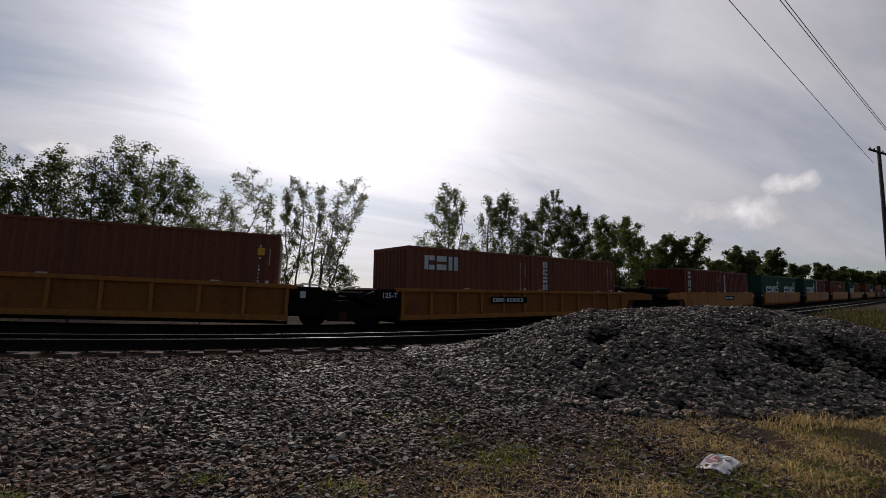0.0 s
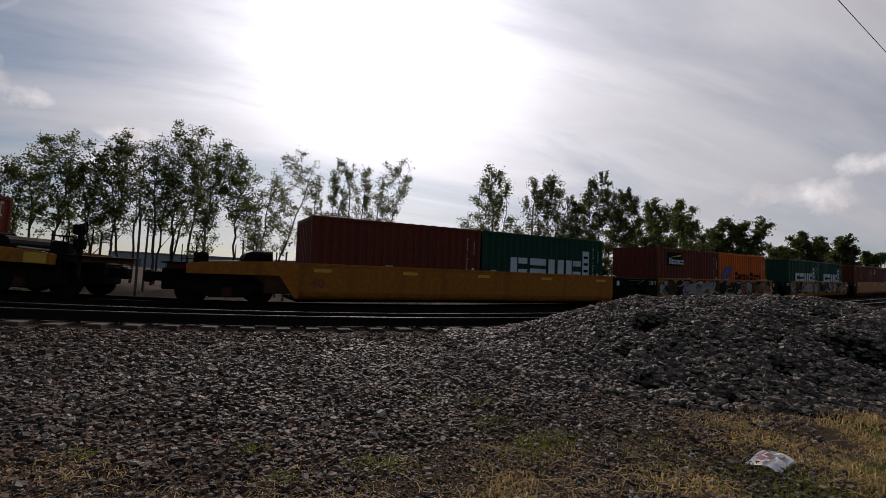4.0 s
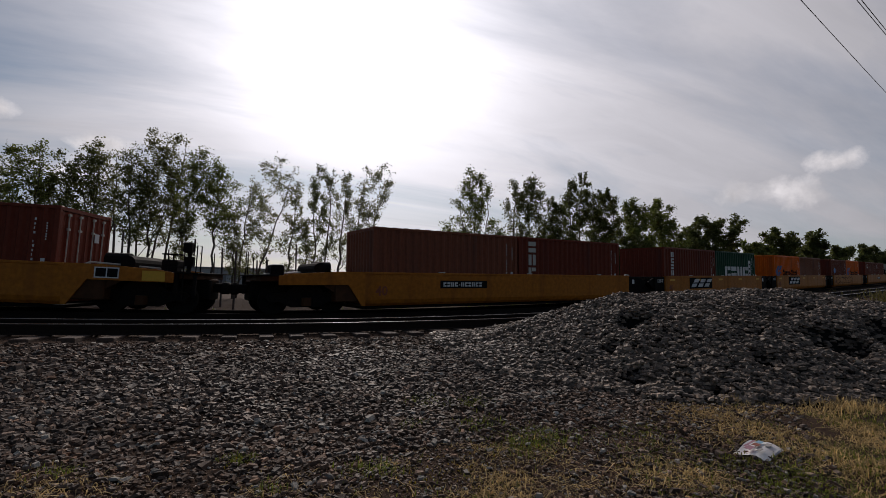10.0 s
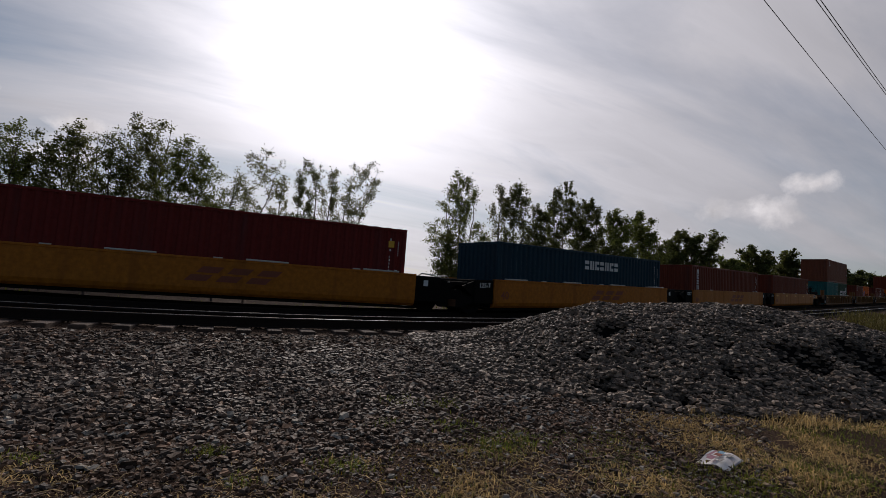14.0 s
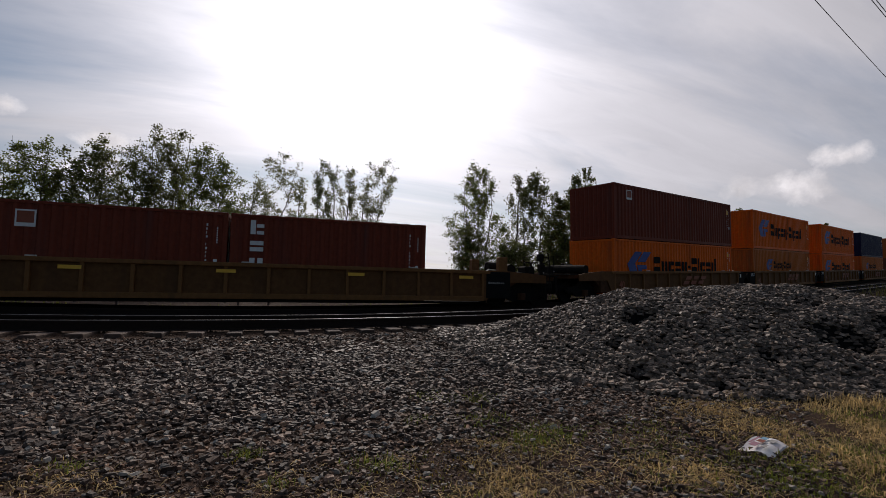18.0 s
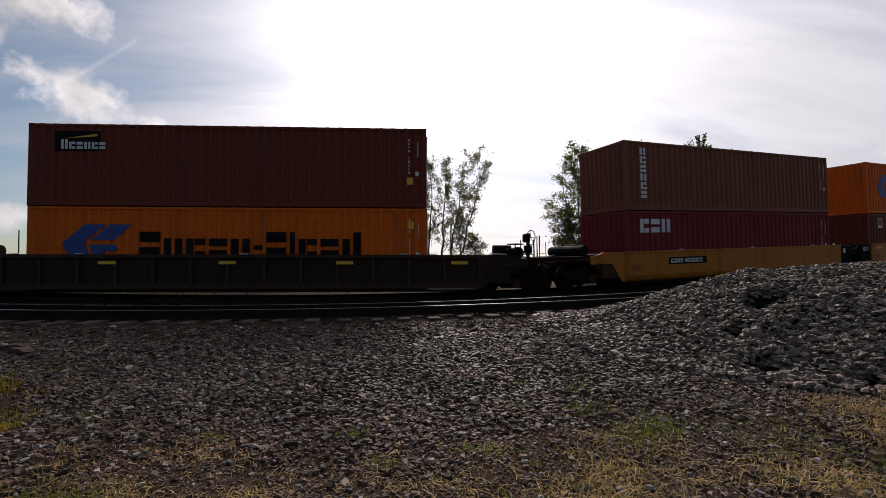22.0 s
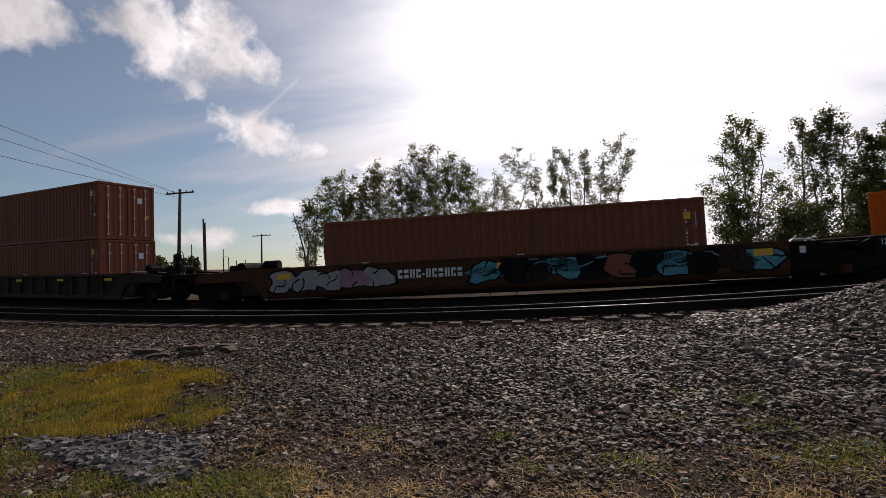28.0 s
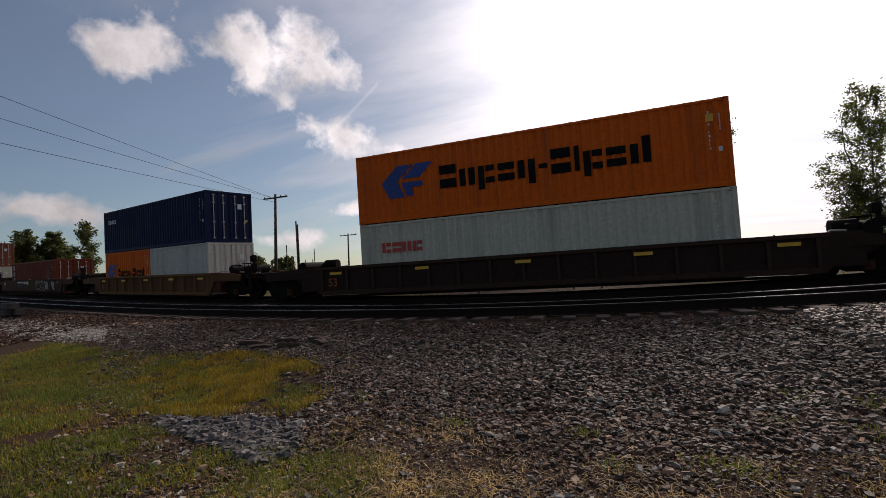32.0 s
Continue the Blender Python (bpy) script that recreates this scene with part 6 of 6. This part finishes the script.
blades("dry_grass", "thin straw-coloured grass on trodden soil", "straw", DRY_MID, 3200, .012, .06, 32, 2.4, [(2.8, 2.6, .25, 400), (.1, 3.2, .22, 220), (.3, 2.85, .25, 300), (-.6, 2.2, .5, 700)], .004, .10)
blades("dry_grass", "thin straw-coloured grass among loose stones", "straw", DRY_LEFT, 3200, .012, .06, 43, 2.4, [(-2.4, 4.4, .15, 120), (-1.2, 2.4, .4, 500)], .004)
FORE = [(-3, 2.5), (-1.2, 2.9), (1, 2.5), (3, 2.7), (3, 1.3), (-2.5, 1.3)]
blades("dry_grass", "trodden straw lying on brown soil", "straw", FORE, 2600, .010, .05, 44, 2.2, [(-2.2, 2.6, .3, 400), (-.6, 3.0, .25, 300), (.2, 2.4, .3, 400)], .0036)
blades("green_grass", "thin green grass on trodden soil", "green_grass", FORE, 1000, .012, .05, 47, 1.0, [(-.9, 2.5, .15, 200), (1.0, 2.3, .15, 200), (-1.9, 2.5, .15, 200)], .0034, .3)
blades("dry_grass", "thin dry grass on the trodden verge", "straw", [(-8, 1.6), (8, 1.6), (9, -5), (-9, -5)], 120, .02, .07, 48, 1.2, None, .006)
blades("green_grass", "short patchy green grass", "green_grass", GREEN, 3300, .02, .075, 33, .8, [(4.2, 2.2, .35, 500), (1.2, 2.6, .3, 250), (3.4, 2.3, .3, 300)], .004)
blades("yellow_grass", "fine yellow-green grass patch beside the tracks", "gold_grass", GOLD, 5200, .03, .09, 34, .6, None, .0032)
blades("mixed_grass", "yellowing blades among the green grass", "gold_grass", GREEN, 1100, .02, .07, 35, .9, None, .0035)
blades("mixed_grass", "green blades among the yellow grass", "green_grass", GOLD, 3000, .03, .08, 36, .7, None, .0032)
blades("weeds", "small green weeds growing out of the ballast", "green_grass", None, 0, .02, .075, 37, .9,
       [(1.95, 4.0, .14, 260), (2.05, 3.42, .18, 420), (-.12, 3.78, .07, 160), (1.64, 4.75, .12, 180), (.78, 3.38, .12, 300), (-1.21, 3.86, .08, 160), (2.3, 3.5, .18, 260), (2.13, 4.56, .10, 170), (1.33, 4.19, .08, 120), (.07, 3.24, .06, 60), (-2.5, 4.46, .09, 120), (-4.6, 6.9, .12, 180), (-3.4, 5.9, .2, 140), (-2.75, 2.95, .15, 300), (-2.5, 3.08, .12, 260), (-2.0, 2.98, .12, 260), (-1.6, 2.8, .14, 320), (-1.75, 2.5, .15, 300), (2.17, 4.7, .09, 130), (2.4, 3.52, .14, 220)], .004)
blades("straw_tufts", "low yellow tufts of grass on the ballast", "gold_grass", None, 0, .012, .045, 38, 1.0, [(1.98, 3.45, .2, 220), (1.2, 3.1, .25, 260), (-.12, 3.75, .06, 80), (-2.1, 3.7, .2, 160)], .0035)
ROADSIDE = [(13.5, 5.3), (24, 8.6), (60, 23), (62, 16), (26, 3.5), (13.8, 2.5)]
blades("roadside_weeds", "olive weeds beyond the gravel heap", "roadside", ROADSIDE, 60, .2, .6, 39, .5, None, .03)
blades("roadside_weeds", "clumps of tall olive weeds beyond the heap", "roadside", None, 0, .2, .6, 46, .5, [(24, 9.4, 1.0, 700), (28, 11.2, 1.3, 900), (32, 13, 1.5, 900), (37, 14.6, 2.0, 900), (22, 7.6, .8, 400)], .018)
blades("roadside_weeds", "green weeds beyond the gravel heap", "green_grass", ROADSIDE, 70, .2, .55, 40, .5, None, .03)
blades("grass_verge", "yellow-green grass behind the far track", "green_grass", [(-45, 34), (-20, 24.5), (-6, 19.3), (-6, 27.5), (-20, 33), (-45, 44)], 6, .1, .3, 41, .4, None, .025)
blades("grass_verge", "thin dark grass behind the far track", "green_grass", [(-6, 19.3), (0, 18.3), (20, 24.5), (60, 38), (60, 48), (20, 33), (0, 27), (-6, 27.5)], 5, .1, .3, 42, .4, None, .025)


def lane():
    rnd = random.Random(3)
    spots = []
    while len(spots) < 9000:
        x, y = rnd.uniform(-30, -9), rnd.uniform(6.8, 14.5)
        if inside(x + rnd.gauss(0, .5), y + rnd.gauss(0, .15), LANE):
            spots.append((x, y, surface(x, y) + .01, rnd.uniform(.03, .10)))
    tagged(new("lane_gravel", rocks(spots, 9, M["stone_pale"], "lane_gravel")), "pale fine gravel of a worn lane beside the tracks", "gravel", kind="stuff")


lane()


def flyer():
    """A folded printed sheet lying in the grass."""
    e = new("printed_flyer", None)
    e.matrix_basis = pose(3.785, 2.67, surface(3.785, 2.67) + .03, 2, -2, 15)
    n = 8
    def sheet(w, d, lift, phase):
        vs, fs = [], []
        for i in range(n + 1):
            for j in range(n + 1):
                u, v = i / n - .5, j / n - .5
                vs.append((u * w, v * d, lift + .018 * math.sin(5 * u + phase) * (abs(v) + .3) + .03 * max(0, u - .2) ** 1.2 + .012 * math.cos(7 * v + phase)))
        for i in range(n):
            for j in range(n):
                a = i * (n + 1) + j
                fs.append((a, a + n + 1, a + n + 2, a + 1))
        return vs, fs
    for k, (w, d, lift) in enumerate(((.37, .235, 0), (.36, .225, .008))):
        v, f = sheet(w, d, lift, .5 + k * .3)
        part("sheet", mesh("sheet", v, f, M["paper"], True), e, pose(0, 0, 0, 0, 0, k * 3))
    rnd = random.Random(2)
    for k, (x0, y0, w, d, m) in enumerate(((-.15, .10, .10, .06, "spray_pink"), (-.02, .09, .07, .06, "sign_rust"), (.04, .02, .08, .05, "spray_grey"), (-.13, .03, .09, .03, "spray_grey"), (-.10, .165, .2, .02, "spray_pink"), (.06, .10, .07, .05, "spray_blue"))):
        x0, y0, w, d = (q * k for q, k in zip((x0, y0 - .09, w, d), (1.0, .8, 1.0, .8)))
        s = Shape().box(x0, x0 + w, y0, y0 + d, .034, .036)
        part("print_patch", s.mesh("print_patch", M[m]), e, None, "printed colour patch")
    tagged(e, "crumpled white and red printed flyer lying in dry grass", "litter")


flyer()


def planks():
    rnd = random.Random(12)
    for x, y, l, turn in ((-5.9, 6.75, .6, 8), (-5.2, 6.85, .7, -12), (-4.9, 6.5, .5, 20), (-4.4, 6.62, .45, -25), (-5.5, 6.5, .4, 40), (-4.6, 6.85, .35, 5)):
        s = Shape()
        l *= .75
        s.prism([(-l / 2, -.02), (l / 2 - .05, -.02), (l / 2, .0), (l / 2 - .08, .025), (-l / 2 + .06, .025), (-l / 2 - .03, .01)], -.07, .07)
        ob = new("plank", s.mesh("plank", M["plank"]))
        ob.matrix_basis = pose(x, y, surface(x, y) + .05, rnd.uniform(-10, 10), rnd.uniform(-6, 6), turn)
        tagged(ob, "splintered brown plank lying on the ballast", "plank", "broken planks")
    for x, v, z in ((-21.2, 7.2, .10), (-21.6, 6.95, .10), (-21.3, 7.05, .34)):
        ob = new("timber", Shape().box(-2.4, 1.3, -.12, .12, -.11, .11, .015).mesh("timber", M["pole"]))
        ob.matrix_basis = pose(x, float(yv(x, v)), float(land(x, v)) + z + .04, 0, 0, -17 + z * 8)
        tagged(ob, "dark old sleeper in a stack beside the track", "timber", "stacked timbers")


planks()


def at(az, el, dist):
    a = radians(az)
    return Vector((dist * math.sin(a), dist * math.cos(a), 1.06 + dist * math.tan(radians(el))))


def utility_pole(az, el, dist, arm=1.2, lean=0.0, label="weathered wooden utility pole with a crossarm"):
    t = at(az, el, dist)
    base = float(land(t.x, t.y - BEND * float(hyp(t.x)))) - .3
    e = new("utility_pole", None)
    e.location = (t.x, t.y, base)
    h = t.z - base
    top = (math.sin(radians(lean)) * h, 0, h)
    part("shaft", Shape().tube([(0, 0, 0), (top[0] * .5, 0, h * .5), top], .17, 8, True, .11).mesh("shaft", M["pole"], True), e)
    if arm:
        a = part("crossarm", Shape().box(-arm, arm, -.06, .06, -.06, .06, .01).mesh("crossarm", M["pole"]), e, (top[0] * .96, 0, h * .965))
        for k in (-.9, -.45, .45, .9):
            part("insulator", kept(("insulator",), lambda: Shape().tube([(0, 0, .06), (0, 0, .12), (0, 0, .2)], .045, 6, True, .03).mesh("insulator", M["iron"])), a, (k * arm, 0, 0))
    tagged(e, label, "utility pole", "utility poles")


def post(az, el, dist, r=.07):
    t = at(az, el, dist)
    base = float(land(t.x, t.y - BEND * float(hyp(t.x)))) - .2
    ob = new("post", Shape().tube([(0, 0, 0), (rndp.uniform(-.1, .1), 0, t.z - base)], r, 6, True, r * .8).mesh("post", M["pole"]))
    ob.location = (t.x, t.y, base)
    tagged(ob, "thin dark wooden post behind the railway", "post", "posts behind the railway")


rndp = random.Random(77)
utility_pole(-38.4, 9.8, 45, 1.3, 3)
utility_pole(-30.0, 4.9, 80, 1.6, 2)
utility_pole(68.5, 14.6, 45, 1.3, -2, "leaning wooden utility pole with a crossarm beside the lane")
for p in ((-17.5, 2.8, 32), (-0.6, 2.0, 34), (-5.0, 2.6, 60), (-35.7, 6.3, 36), (-36.3, 2.6, 30), (-37.0, 3.9, 60), (-33.9, 3.3, 70), (-35.8, 6.7, 40), (-14.2, 5.1, 30), (-13.6, 4.2, 35), (-2.9, 3.0, 30), (0.3, 2.1, 30), (3.7, 4.1, 36), (9.5, 4.7, 34), (-4.2, 3.2, 33), (17.2, 1.0, 34)):
    post(*p)


def wire(a, b, sag, r=.012):
    pts = [a.lerp(b, i / 16) - Vector((0, 0, sag * 4 * (i / 16) * (1 - i / 16))) for i in range(17)]
    ob = new("overhead_wire", Shape().tube(pts, r, 4).mesh("overhead_wire", M["wire"]))
    tagged(ob, "thin black overhead wire", "overhead wire", "overhead wires")


for pa, pb in (((-38.6, 9.6, 45), (-61.7, 18.1, 30)), ((-38.4, 9.5, 45), (-61.7, 16.2, 30)), ((-38.2, 9.0, 45), (-61.8, 14.1, 30))):
    a, b = at(*pa), at(*pb)
    wire(a, a + (b - a) * 1.7, .15, .014)
for pa, pb in (((67.9, 13.3, 45), (57.4, 30.4, 17.5)), ((69.3, 15.2, 45), (61.8, 29.3, 18.5)), ((69.5, 15.0, 45), (62.3, 29.0, 18.5))):
    a, b = at(*pa), at(*pb)
    wire(a, a + (b - a) * 1.6, .1, .014)


def dead_tree():
    t = at(-25.3, 7.4, 40)
    rnd = random.Random(5)
    base = float(land(t.x, t.y - BEND * float(hyp(t.x)))) - .2
    e = new("dead_tree", None)
    e.location = (t.x, t.y, base)
    h = t.z - base
    part("stem", Shape().tube([(0.3, 0, 0), (.15, 0, h * .5), (-.25, 0, h * .75), (-.75, 0, h)], .09, 6, True, .03).mesh("stem", M["bark"]), e)
    part("stem", Shape().tube([(0.3, 0, h * .3), (.5, .1, h * .6), (.35, .1, h * .85)], .07, 6, True, .03).mesh("stem", M["bark"]), e)
    tagged(e, "bare dead tree with two crooked stems", "tree")


dead_tree()


def warehouse():
    """A long low pale building far behind the trees."""
    e = new("warehouse", None)
    e.matrix_basis = pose(-14, 150, float(land(-14, 140)), 0, 0, 4)
    h = 3.6 - float(land(-14, 140))
    part("wall", Shape().box(-30, 26, 0, 18, -1, h).mesh("wall", M["wall"]), e)
    part("roof", Shape().prism([(-30.5, h), (26.5, h), (26.5, h + .15), (-30.5, h + .15)], -.4, 9).prism([(-30.5, h + .16), (26.5, h + .16), (26.2, h + .5), (-30.2, h + .5)], 5, 18).mesh("roof", M["roof"]), e)
    for k in range(6):
        part("door", kept(("bay",), lambda: Shape().box(0, 3.2, -.06, 0, -.6, 2.6).mesh("door", M["roof"])), e, (-26 + 9 * k, 0, 0))
    tagged(e, "long low pale grey warehouse far behind the trees", "building")


warehouse()
sleepers()


# ---------------------------------------------------------------- motion of the train
def motions():
    times = [0.5 * k for k in range(65)]
    for row in ROLLING:
        thing, mid, z, half = row[:4]
        car = row[4] if len(row) > 4 else mid
        rows = []
        for t in times:
            s = car - run(t)
            a, b = on_track(s - 7.5), on_track(s + 7.5)
            d = (b - a).normalized()
            c = (a + b) / 2
            p = c + d * (mid - car)
            m = Matrix.Translation((p.x, p.y, p.z + z)) @ d.to_track_quat("X", "Z").to_matrix().to_4x4()
            rows.append((t, m))
        walk(thing, rows)


motions()
